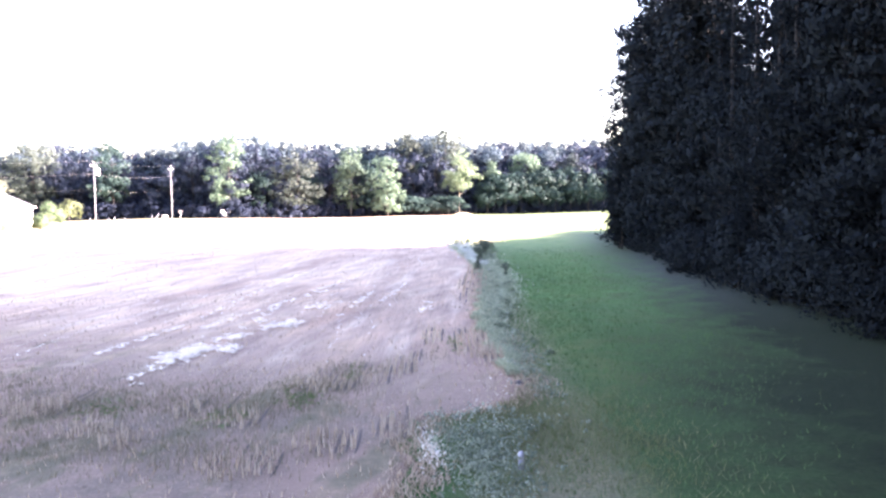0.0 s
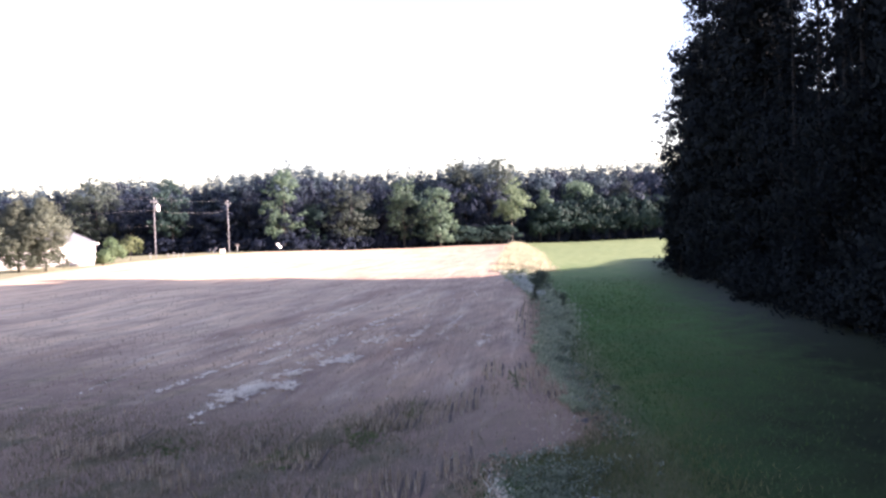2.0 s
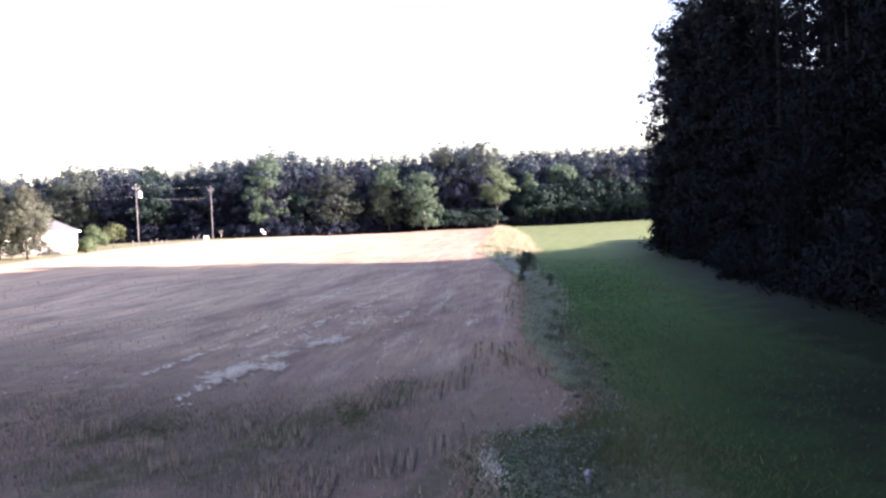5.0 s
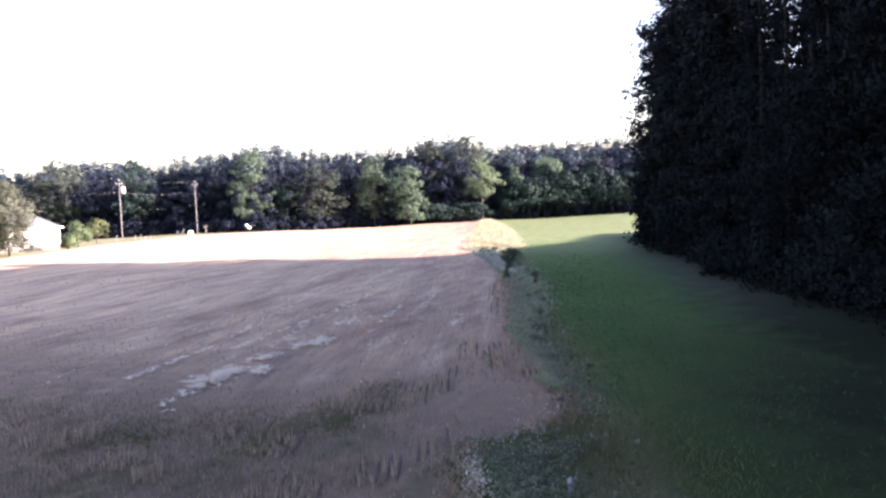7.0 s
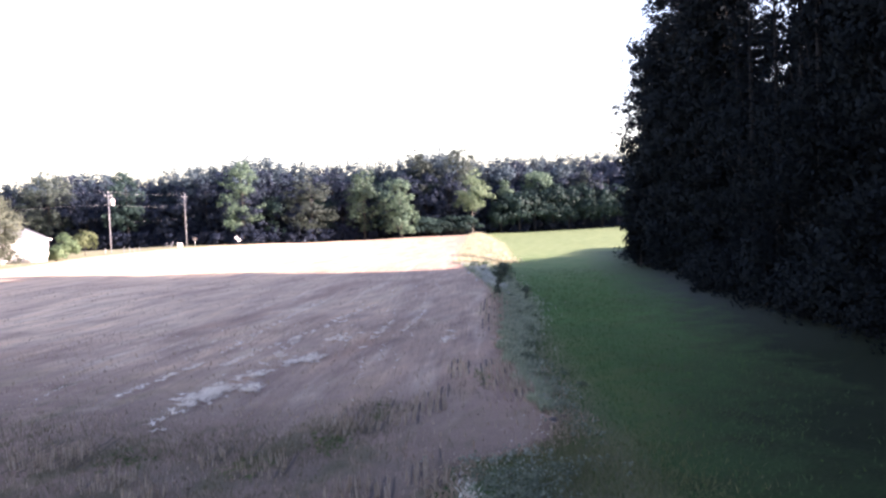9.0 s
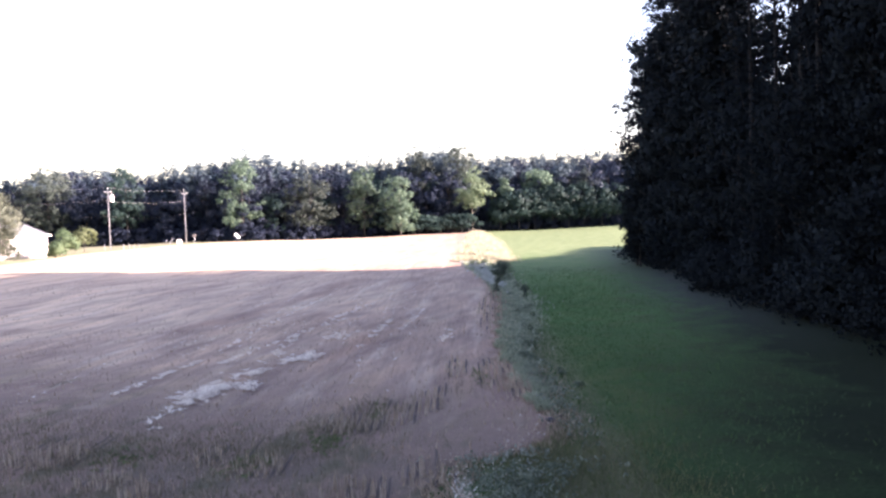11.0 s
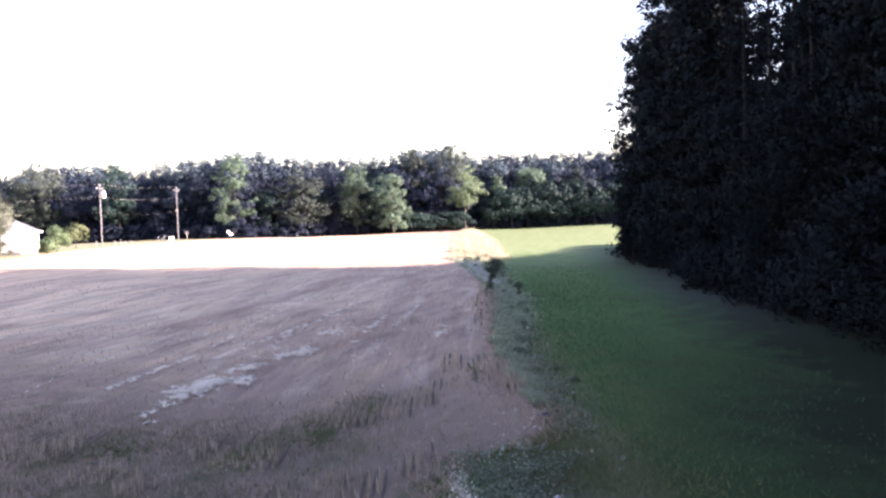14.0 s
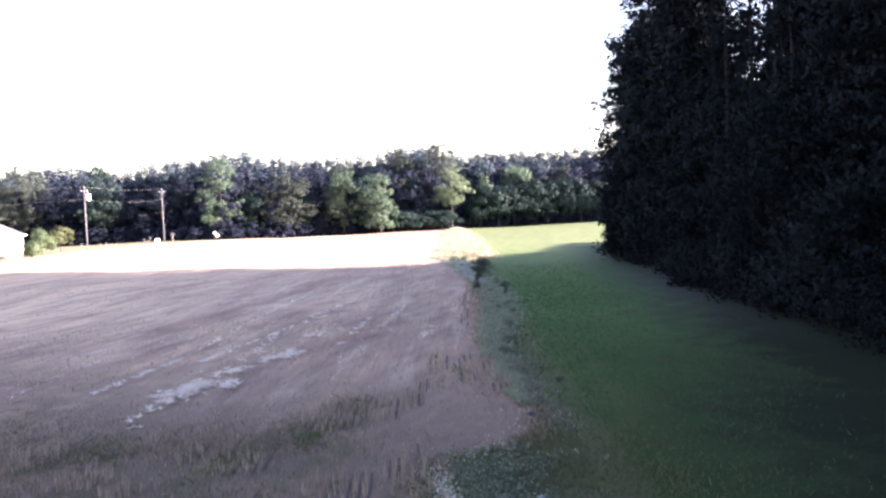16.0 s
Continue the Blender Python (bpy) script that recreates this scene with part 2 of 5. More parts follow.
def field_material():
    """Cut grain: straw stubble in drilled rows, reddish earth, swaths of lodged straw and dull regrowth."""
    m, n, l, p = node_material("stubble_field")
    v, pos = metres(n, l)
    sep = n.new("ShaderNodeSeparateXYZ")
    l.new(pos, sep.inputs[0])
    px2, py2 = sep.outputs[0], sep.outputs[1]
    rows = noise_node(n, l, 1.0, 3, 0.6, slanted(n, l, ROW_SLANT, 5.2, 0.22))
    streak = noise_node(n, l, 1.0, 5, 0.62, slanted(n, l, 0.12, 0.85, 0.07))
    swath = noise_node(n, l, 1.0, 4, 0.55, slanted(n, l, 0.10, 0.30, 0.035))
    patch = noise_node(n, l, 1.0, 4, 0.6, slanted(n, l, 0.24, 0.42, 0.10))
    blotch = noise_node(n, l, 1.0, 3, 0.55, slanted(n, l, 0.30, 0.95, 0.24))
    fine, mid, wide = noise_node(n, l, 14.0, 8, 0.75, v), noise_node(n, l, 0.9, 5, 0.65, v), noise_node(n, l, 0.13, 4, 0.6, v)
    # straw painted paler away from the wood, where more sky light falls
    sky_lit = math_node(n, l, "MULTIPLY_ADD", px2, -0.026, math_node(n, l, "MULTIPLY_ADD", math_node(n, l, "MINIMUM", py2, 48.0), 0.013, -0.36))
    sky_lit = math_node(n, l, "ADD", sky_lit, math_node(n, l, "MULTIPLY_ADD", wide, 1.0, -0.38), clamp=True)
    straw = mix_node(n, l, sky_lit, (0.405, 0.278, 0.216), (0.745, 0.538, 0.370))
    straw = mix_node(n, l, 1.0, straw, ramp_node(n, l, fine, [(0.25, grey(0.68)), (0.5, grey(0.98)), (0.78, grey(1.15))]), "MULTIPLY")
    straw = mix_node(n, l, ramp_node(n, l, rows, [(0.46, grey(0)), (0.66, grey(0.38))]), straw, (0.20, 0.155, 0.125))
    straw = mix_node(n, l, ramp_node(n, l, swath, [(0.40, grey(0.40)), (0.54, grey(0))]), straw, (0.30, 0.205, 0.165))
    straw = mix_node(n, l, ramp_node(n, l, streak, [(0.54, grey(0)), (0.72, grey(0.55))]), straw, (0.72, 0.59, 0.455))
    # reddish earth, golden lodged straw and dull green regrowth, in drawn-out patches
    straw = mix_node(n, l, ramp_node(n, l, patch, [(0.54, grey(0)), (0.66, grey(0.48))]), straw, (0.265, 0.155, 0.12))
    straw = mix_node(n, l, ramp_node(n, l, patch, [(0.33, grey(0.45)), (0.45, grey(0))]), straw, (0.66, 0.52, 0.36))
    straw = mix_node(n, l, ramp_node(n, l, mid, [(0.56, grey(0)), (0.76, grey(0.3))]), straw, (0.18, 0.165, 0.095))
    # thicker and thinner straw in blotches a step or two wide
    even = math_node(n, l, "MAXIMUM", math_node(n, l, "MULTIPLY_ADD", py2, -0.018, 1.6, True), 0.35)
    straw = mix_node(n, l, even, straw, ramp_node(n, l, blotch, [(0.32, (0.70, 0.67, 0.70)), (0.48, grey(0.97)), (0.68, (1.24, 1.18, 1.10))]), "MULTIPLY")
    # thin straw over darker soil and regrowth on the near headland
    headland = math_node(n, l, "MULTIPLY_ADD", px2, -0.055, math_node(n, l, "MULTIPLY_ADD", wide, 2.4, 1.55))
    headland = math_node(n, l, "MULTIPLY_ADD", py2, -0.10, headland, True)
    headland = math_node(n, l, "MULTIPLY", headland, math_node(n, l, "MULTIPLY_ADD", mid, 2.1, -0.14, True))
    earth = ramp_node(n, l, fine, [(0.3, (0.115, 0.090, 0.068)), (0.7, (0.27, 0.20, 0.155))])
    earth = mix_node(n, l, ramp_node(n, l, wide, [(0.44, grey(0)), (0.60, grey(0.65))]), earth, (0.34, 0.22, 0.17))
    earth = mix_node(n, l, ramp_node(n, l, blotch, [(0.50, grey(0)), (0.62, grey(0.7))]), earth, (0.105, 0.108, 0.060))
    straw = mix_node(n, l, headland, straw, earth)
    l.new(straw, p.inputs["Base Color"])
    p.inputs["Roughness"].default_value = 0.9
    p.inputs["Specular IOR Level"].default_value = 0.15
    h = math_node(n, l, "ADD", math_node(n, l, "MULTIPLY", rows, 0.6), math_node(n, l, "MULTIPLY", fine, 0.6))
    bump_node(n, l, h, 0.8, 0.06, p)
    return m


MAT_GROUND, MAT_FIELD = ground_material(), field_material()
MAT_STUBBLE = blade_material("stubble_straw", [(0.2, (0.23, 0.17, 0.13)), (0.5, (0.40, 0.30, 0.225)), (0.8, (0.56, 0.45, 0.35))], 0.35)
MAT_PALESTUBBLE = blade_material("pale_stubble", [(0.2, (0.26, 0.205, 0.155)), (0.5, (0.43, 0.35, 0.275)), (0.8, (0.60, 0.51, 0.41))], 0.3)
MAT_STRAW = blade_material("bleached_straw", [(0.2, (0.84, 0.75, 0.64)), (0.8, (0.95, 0.89, 0.79))])
MAT_GRASS = blade_material("grass_blades", [(0.2, (0.038, 0.090, 0.034)), (0.55, (0.062, 0.138, 0.047)), (0.85, (0.086, 0.160, 0.058))], 0.2)
MAT_WEED = blade_material("weed_leaves", [(0.2, (0.20, 0.25, 0.165)), (0.55, (0.36, 0.41, 0.285)), (0.85, (0.58, 0.60, 0.47))], 0.35)
MAT_TWITCH = blade_material("twitch_grass", [(0.2, (0.115, 0.112, 0.066)), (0.55, (0.19, 0.172, 0.112)), (0.85, (0.31, 0.265, 0.19))], 0.25)
MAT_DOCK = blade_material("dock_leaves", [(0.2, (0.11, 0.145, 0.11)), (0.55, (0.205, 0.255, 0.185)), (0.85, (0.41, 0.45, 0.37))], 0.3)
MAT_DRYGRASS = blade_material("dry_grass", [(0.2, (0.20, 0.19, 0.125)), (0.5, (0.40, 0.375, 0.255)), (0.85, (0.63, 0.59, 0.445))], 0.25)
MAT_BARK = plain("bark", (0.075, 0.066, 0.062), 0.9, grain=6, vary=0.55, bump=0.8)
# near-black copy of the bark, with the shade put into its colour
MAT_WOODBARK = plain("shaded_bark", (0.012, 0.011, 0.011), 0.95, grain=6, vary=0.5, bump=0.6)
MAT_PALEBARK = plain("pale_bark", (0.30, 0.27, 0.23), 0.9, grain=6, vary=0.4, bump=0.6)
# near-black, bluish leaves: the wood's shade is put into their colour
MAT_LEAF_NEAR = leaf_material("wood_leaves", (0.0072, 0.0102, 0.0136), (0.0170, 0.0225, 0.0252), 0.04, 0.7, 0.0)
# blue of the distant haze is put into this leaf colour
MAT_LEAF_DARK = leaf_material("forest_leaves", (0.017, 0.026, 0.050), (0.034, 0.048, 0.074), 0.34)
# shade and blue haze at the far wood's foot, put into the leaves
MAT_LEAF_HEDGE = leaf_material("shade_coloured_leaves", (0.013, 0.019, 0.038), (0.023, 0.033, 0.055), 0.3)
# paler blue-grey: haze over the back trees painted into their leaves
MAT_LEAF_BACK = leaf_material("haze_tinted_leaves", (0.040, 0.064, 0.086), (0.092, 0.136, 0.160), 0.34)
MAT_LEAF_MID = leaf_material("oak_leaves", (0.016, 0.036, 0.038), (0.045, 0.084, 0.072), 0.32)
MAT_LEAF_PALE = leaf_material("pale_green_leaves", (0.040, 0.074, 0.060), (0.150, 0.228, 0.158), 0.38)
MAT_LEAF_MAPLE = leaf_material("maple_leaves", (0.056, 0.092, 0.062), (0.200, 0.268, 0.168), 0.38)
MAT_LEAF_GREY = leaf_material("grey_green_leaves", (0.032, 0.046, 0.044), (0.085, 0.110, 0.092), 0.35)
MAT_LEAF_YARD = leaf_material("yard_tree_leaves", (0.066, 0.082, 0.064), (0.148, 0.168, 0.126), 0.3)
MAT_LEAF_OLIVE = leaf_material("olive_leaves", (0.045, 0.060, 0.032), (0.12, 0.145, 0.075), 0.2)
MAT_LEAF_GARDEN = leaf_material("garden_leaves", (0.050, 0.086, 0.050), (0.130, 0.188, 0.100), 0.25)
MAT_POLE = plain("weathered_pole_wood", (0.26, 0.265, 0.29), 0.85, grain=14, vary=0.35, bump=0.4)
MAT_STEEL = plain("galvanised_steel", (0.62, 0.64, 0.66), 0.4, 0.4, grain=10, vary=0.12)
MAT_WIRE = plain("aluminium_wire", (0.50, 0.50, 0.52), 0.5, 0.1, grain=8, vary=0.1)
MAT_WHITE = plain("white_paint", (0.82, 0.81, 0.78), 0.55, grain=12, vary=0.08)
MAT_ROOF = plain("grey_shingles", (0.150, 0.162, 0.180), 0.9, grain=9, vary=0.3, bump=0.6)
MAT_CONCRETE = plain("concrete", (0.42, 0.40, 0.37), 0.9, grain=12, vary=0.25, bump=0.4)
MAT_DARK = plain("dark_rubber", (0.03, 0.03, 0.032), 0.6, grain=20, vary=0.3)
MAT_STONE = plain("dark_stone", (0.10, 0.09, 0.09), 0.85, grain=10, vary=0.4, bump=0.6)
MAT_PLASTIC = plain("weathered_white_plastic", (0.26, 0.28, 0.34), 0.5, grain=16, vary=0.15)


# ---------------------------------------------------------------- mesh helpers
def mesh_of(name, verts, faces, material, smooth=False):
    me = bpy.data.meshes.new(name)
    me.from_pydata(np.asarray(verts, float).tolist(), [], [list(map(int, f)) for f in faces])
    me.materials.append(material)
    if smooth:
        me.polygons.foreach_set("use_smooth", [True] * len(me.polygons))
    me.update()
    return me


def child(name, me, parent, label=""):
    ob = new(name, me)
    ob.parent = parent
    return tagged(ob, label)


def part(name, bm, material, parent, label="", smooth=False):
    me = bpy.data.meshes.new(name)
    bm.normal_update()
    bm.to_mesh(me)
    bm.free()
    me.materials.append(material)
    if smooth:
        me.polygons.foreach_set("use_smooth", [True] * len(me.polygons))
    return child(name, me, parent, label)


def thing(name, label, category, group="", m=None):
    ob = new(name)
    ob.empty_display_size = 0.3
    if m is not None:
        ob.matrix_basis = m
    return tagged(ob, label, category, group)


def box_bm(sx, sy, sz, centre=(0, 0, 0), bevel=0.0, turn=None):
    bm = bmesh.new()
    bmesh.ops.create_cube(bm, size=1.0, matrix=Matrix.Diagonal((sx, sy, sz, 1)))
    if bevel:
        bmesh.ops.bevel(bm, geom=bm.edges[:], offset=bevel, segments=2, affect="EDGES", profile=0.5)
    if turn is not None:
        bmesh.ops.transform(bm, matrix=turn, verts=bm.verts)
    bmesh.ops.translate(bm, vec=centre, verts=bm.verts)
    return bm


def tube(points, radii, sides=7):
    """Verts and quads of a tapered tube along points."""
    pts, verts, faces = [Vector(p) for p in points], [], []
    for i, p in enumerate(pts):
        d = (pts[min(i + 1, len(pts) - 1)] - pts[max(i - 1, 0)]).normalized()
        a = d.orthogonal().normalized()
        if abs(d.z) > 0.9:
            a = (Vector((1, 0, 0)) - d * d.x).normalized()
        c = d.cross(a)
        for k in range(sides):
            t = 2 * math.pi * k / sides
            verts.append(p + float(radii[i]) * (math.cos(t) * a + math.sin(t) * c))
    for i in range(len(pts) - 1):
        for k in range(sides):
            k2 = (k + 1) % sides
            faces.append((i * sides + k, i * sides + k2, (i + 1) * sides + k2, (i + 1) * sides + k))
    faces.append(tuple(range(sides - 1, -1, -1)))
    faces.append(tuple(range((len(pts) - 1) * sides, len(pts) * sides)))
    return verts, faces


def tubes_mesh(name, list_of, material, sides=7):
    verts, faces = [], []
    for pts, radii in list_of:
        v, f = tube(pts, radii, sides)
        k = len(verts)
        verts += [tuple(q) for q in v]
        faces += [tuple(i + k for i in ff) for ff in f]
    return mesh_of(name, verts, faces, material, True)


def leaves_mesh(name, centres, spread, per, size, material, rng, droop=0.0, slim=1.0):
    """Small pointed leaves or sprays, gathered in clumps round the given centres."""
    c = np.repeat(np.asarray(centres), per, 0)
    s = np.repeat(np.asarray(spread), per)[:, None]
    q = rng.normal(size=(len(c), 3))
    q /= np.linalg.norm(q, axis=1, keepdims=True) + 1e-9
    at = c + q * s * rng.uniform(0.25, 1.0, (len(c), 1)) ** 0.45 * np.array([1.0, 1.0, 0.75])
    out = c - np.array([0, 0, c[:, 2].mean()])
    out = out / (np.linalg.norm(out, axis=1, keepdims=True) + 1e-9)
    face = q * 1.1 + 0.8 * out + rng.normal(size=(len(c), 3)) * 0.26
    face /= np.linalg.norm(face, axis=1, keepdims=True) + 1e-9
    d = rng.normal(size=(len(c), 3))
    d[:, 2] -= droop
    d -= face * (d * face).sum(1, keepdims=True)
    d /= np.linalg.norm(d, axis=1, keepdims=True) + 1e-9
    w = np.cross(d, face)
    ln = size * rng.uniform(0.6, 1.4, (len(c), 1))
    wd = ln * rng.uniform(0.45, 0.8, (len(c), 1)) * slim
    verts = np.stack([at - d * ln * 0.5, at + w * wd * 0.5 + d * ln * 0.1, at + d * ln * 0.5, at - w * wd * 0.5 + d * ln * 0.1], 1)
    me = bpy.data.meshes.new(name)
    nl = len(c)
    me.vertices.add(nl * 4)
    me.vertices.foreach_set("co", verts.reshape(-1))
    me.loops.add(nl * 4)
    me.loops.foreach_set("vertex_index", np.arange(nl * 4, dtype=np.int32))
    me.polygons.add(nl)
    me.polygons.foreach_set("loop_start", np.arange(0, nl * 4, 4, dtype=np.int32))
    me.update(calc_edges=True)
    me.materials.append(material)
    return me


def blades_mesh(name, foot, height, width, lean, material, rng):
    """Upright single blades or stalks, each a slim three-cornered leaf."""
    nb = len(foot)
    a = rng.uniform(0, 2 * np.pi, nb)
    side = np.stack([np.cos(a), np.sin(a), 0 * a], 1) * (np.asarray(width) * 0.5)[:, None]
    tip = rng.normal(size=(nb, 2)) * np.asarray(lean)[:, None]
    top = foot + np.concatenate([tip, np.asarray(height)[:, None]], 1)
    verts = np.stack([foot - side, foot + side, top], 1)
    me = bpy.data.meshes.new(name)
    me.vertices.add(nb * 3)
    me.vertices.foreach_set("co", verts.reshape(-1))
    me.loops.add(nb * 3)
    me.loops.foreach_set("vertex_index", np.arange(nb * 3, dtype=np.int32))
    me.polygons.add(nb)
    me.polygons.foreach_set("loop_start", np.arange(0, nb * 3, 3, dtype=np.int32))
    me.update(calc_edges=True)
    me.materials.append(material)
    return me


def grid_mesh(name, xs, ys, zs, material):
    """A sheet from 2D arrays of x, y and z."""
    r, c = xs.shape
    verts = np.stack([xs, ys, zs], -1).reshape(-1, 3)
    i = np.arange(r * c).reshape(r, c)
    faces = np.stack([i[:-1, :-1], i[:-1, 1:], i[1:, 1:], i[1:, :-1]], -1).reshape(-1, 4)
    return mesh_of(name, verts, faces, material, True)


# ---------------------------------------------------------------- ground and field
def stretch(a):
    """Grid lines close together near the middle, wide apart at the horizon."""
    return np.sign(a) * (np.abs(a) * 220 + np.abs(a) ** 6 * 2200)


gx, gy = np.meshgrid(stretch(np.linspace(-1, 1, 181)), stretch(np.linspace(-1, 1, 181)) + 90)
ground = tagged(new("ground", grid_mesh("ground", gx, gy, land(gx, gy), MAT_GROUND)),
                "mown green grass with leaf litter and painted shade by the wood", "ground", kind="structure")

fy = np.concatenate([np.linspace(-25, 14.6, 50), np.linspace(15, 60, 170), np.linspace(61, 197.5, 120)])
u = 1 - (1 - np.linspace(0, 1, 120)) ** 2.6
fx = field_left(fy)[:, None] * (1 - u) + field_right(fy)[:, None] * u
fyy = np.repeat(fy[:, None], len(u), 1)
edge_fall = clip01(np.minimum(fx - fx[:, :1], fx[:, -1:] - fx) / 0.35)
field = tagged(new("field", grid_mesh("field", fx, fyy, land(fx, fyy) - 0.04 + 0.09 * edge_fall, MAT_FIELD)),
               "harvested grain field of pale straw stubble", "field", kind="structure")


# ---------------------------------------------------------------- trees
def crown_points(rng, count, h, base, r, profile, shell=0.45):
    """Clump centres filling the crown between base and h; profile gives the width along it."""
    uu = rng.uniform(0, 1, count * 4)
    w = np.interp(uu, *profile)
    uu = uu[rng.uniform(0, 1, count * 4) < np.maximum(w / max(profile[1]), 0.3)][:count]
    w = np.interp(uu, *profile) * r
    lobes = 1 + 0.26 * np.sin(uu * 9 + rng.uniform(0, 6))
    t = rng.uniform(0, 2 * np.pi, len(uu))
    rad = w * lobes * (shell + (1 - shell) * rng.uniform(0, 1, len(uu))) * (1 + 0.2 * np.sin(3 * t + uu * 7) + 0.1 * np.sin(5 * t - uu * 11))
    return np.stack([rad * np.cos(t), rad * np.sin(t), base + uu * (h - base)], 1)


def billowed(rng, count, h, base, r, profile, balls):
    """Clump centres on the upper sides of a number of rounded billows that make up a broad-leaved crown."""
    mid = crown_points(rng, balls, h - 0.20 * r, base + 0.25 * r, r * 0.78, profile, 0.5)
    size = r * rng.uniform(0.26, 0.5, len(mid))
    pick = rng.choice(len(mid), count, p=size ** 2 / np.sum(size ** 2))
    d = rng.normal(size=(count, 3))
    d[:, 2] = np.abs(d[:, 2]) * 1.1 - 0.45
    d /= np.linalg.norm(d, axis=1)[:, None]
    return mid[pick] + d * (size[pick] * rng.uniform(0.75, 1.05, count))[:, None] * np.array([1, 1, 0.85])


def tree(name, label, category, group, seed, h, base, r, profile, clumps, per, leaf, clump_r, leaf_mat,
         bark, trunk_r, limbs=9, droop=0.0, slim=1.0, balls=0):
    """A tree at the origin: tapered trunk with limbs, and a crown of leaf clumps."""
    rng = np.random.default_rng(seed)
    ob = thing(name, label, category, group)
    pts = billowed(rng, clumps, h, base, r, profile, balls) if balls else crown_points(rng, clumps, h, base, r, profile)
    bend = rng.normal(size=2) * 0.02 * h
    top = h * (0.8 if balls else 0.93)
    stem_z = np.array([-0.3, 0.4, h * 0.25, h * 0.5, h * 0.75, top])
    stem = [(bend[0] * (z / h) ** 2, bend[1] * (z / h) ** 2, z) for z in stem_z]
    runs = [(stem, [trunk_r * k for k in (1.35, 1.0, 0.82, 0.6, 0.34, 0.06)])]
    for i in rng.choice(len(pts), min(limbs, len(pts)), False):
        end = pts[i]
        z0 = max(base * 0.55, end[2] * rng.uniform(0.6, 0.85))
        z0 = min(z0, top * 0.95)
        root = np.array([bend[0] * (z0 / h) ** 2, bend[1] * (z0 / h) ** 2, z0])
        mid = root * 0.45 + end * 0.55 + np.array([0, 0, -0.04 * h * rng.uniform(-0.3, 1)])
        lr = trunk_r * 0.32 * (1 - 0.6 * z0 / h)
        runs.append(([tuple(root), tuple(mid), tuple(end)], [lr, lr * 0.6, lr * 0.12]))
    child("trunk", tubes_mesh("trunk", runs, bark, 7), ob)
    child("crown", leaves_mesh("crown", pts, clump_r * rng.uniform(0.6, 1.35, len(pts)), per, leaf, leaf_mat, rng, droop, slim), ob)
    return ob


TALL = ([0, 0.06, 0.3, 0.6, 0.85, 1.0], [0.75, 0.95, 1.0, 0.85, 0.5, 0.12])
ROUND = ([0, 0.1, 0.35, 0.6, 0.85, 1.0], [0.35, 0.7, 1.0, 0.98, 0.7, 0.2])
OPEN_TOP = ([0, 0.2, 0.5, 0.75, 1.0], [0.25, 0.4, 0.8, 1.0, 0.3])
SPIRE = ([0, 0.1, 0.4, 0.75, 1.0], [0.6, 1.0, 0.75, 0.4, 0.05])
MAPLE = ([0, 0.12, 0.3, 0.45, 0.6, 0.8, 1.0], [0.5, 0.95, 0.8, 1.0, 0.75, 0.6, 0.15])
OVAL = ([0, 0.1, 0.4, 0.7, 0.9, 1.0], [0.6, 0.85, 1.0, 0.95, 0.65, 0.3])
PINE_TOP = ([0, 0.2, 0.5, 0.8, 1.0], [0.35, 0.7, 1.0, 0.85, 0.35])
NARROW_TOP = ([0, 0.3, 0.45, 0.55, 0.8, 1.0], [1.0, 1.0, 0.85, 0.40, 0.26, 0.12])
FEATHER = ([0, 0.15, 0.4, 0.7, 1.0], [0.5, 1.0, 0.9, 0.6, 0.12])
BUSH = ([0, 0.15, 0.5, 0.8, 1.0], [0.85, 1.0, 0.95, 0.65, 0.2])


def stand(proto, x, y, size, turn, lean=0.0, wide=1.0, sink=0.05):
    m = Matrix.Translation((x, y, float(land(x, y)) - sink)) @ pose(0, 0, 0, lean, 0, turn) @ Matrix.Diagonal((size * wide, size * wide, size, 1))
    return copy_thing(proto, m)


def retire(protos):
    """Removes the patterns that were only copied from."""
    for ob in protos:
        for o in (*ob.children_recursive, ob):
            bpy.data.objects.remove(o)


def placing(x, y, size, turn, wide=1.0):
    return Matrix.Translation((x, y, float(land(x, y)) - 0.05)) @ pose(0, 0, 0, 0, 0, turn) @ Matrix.Diagonal((size * wide, size * wide, size, 1))


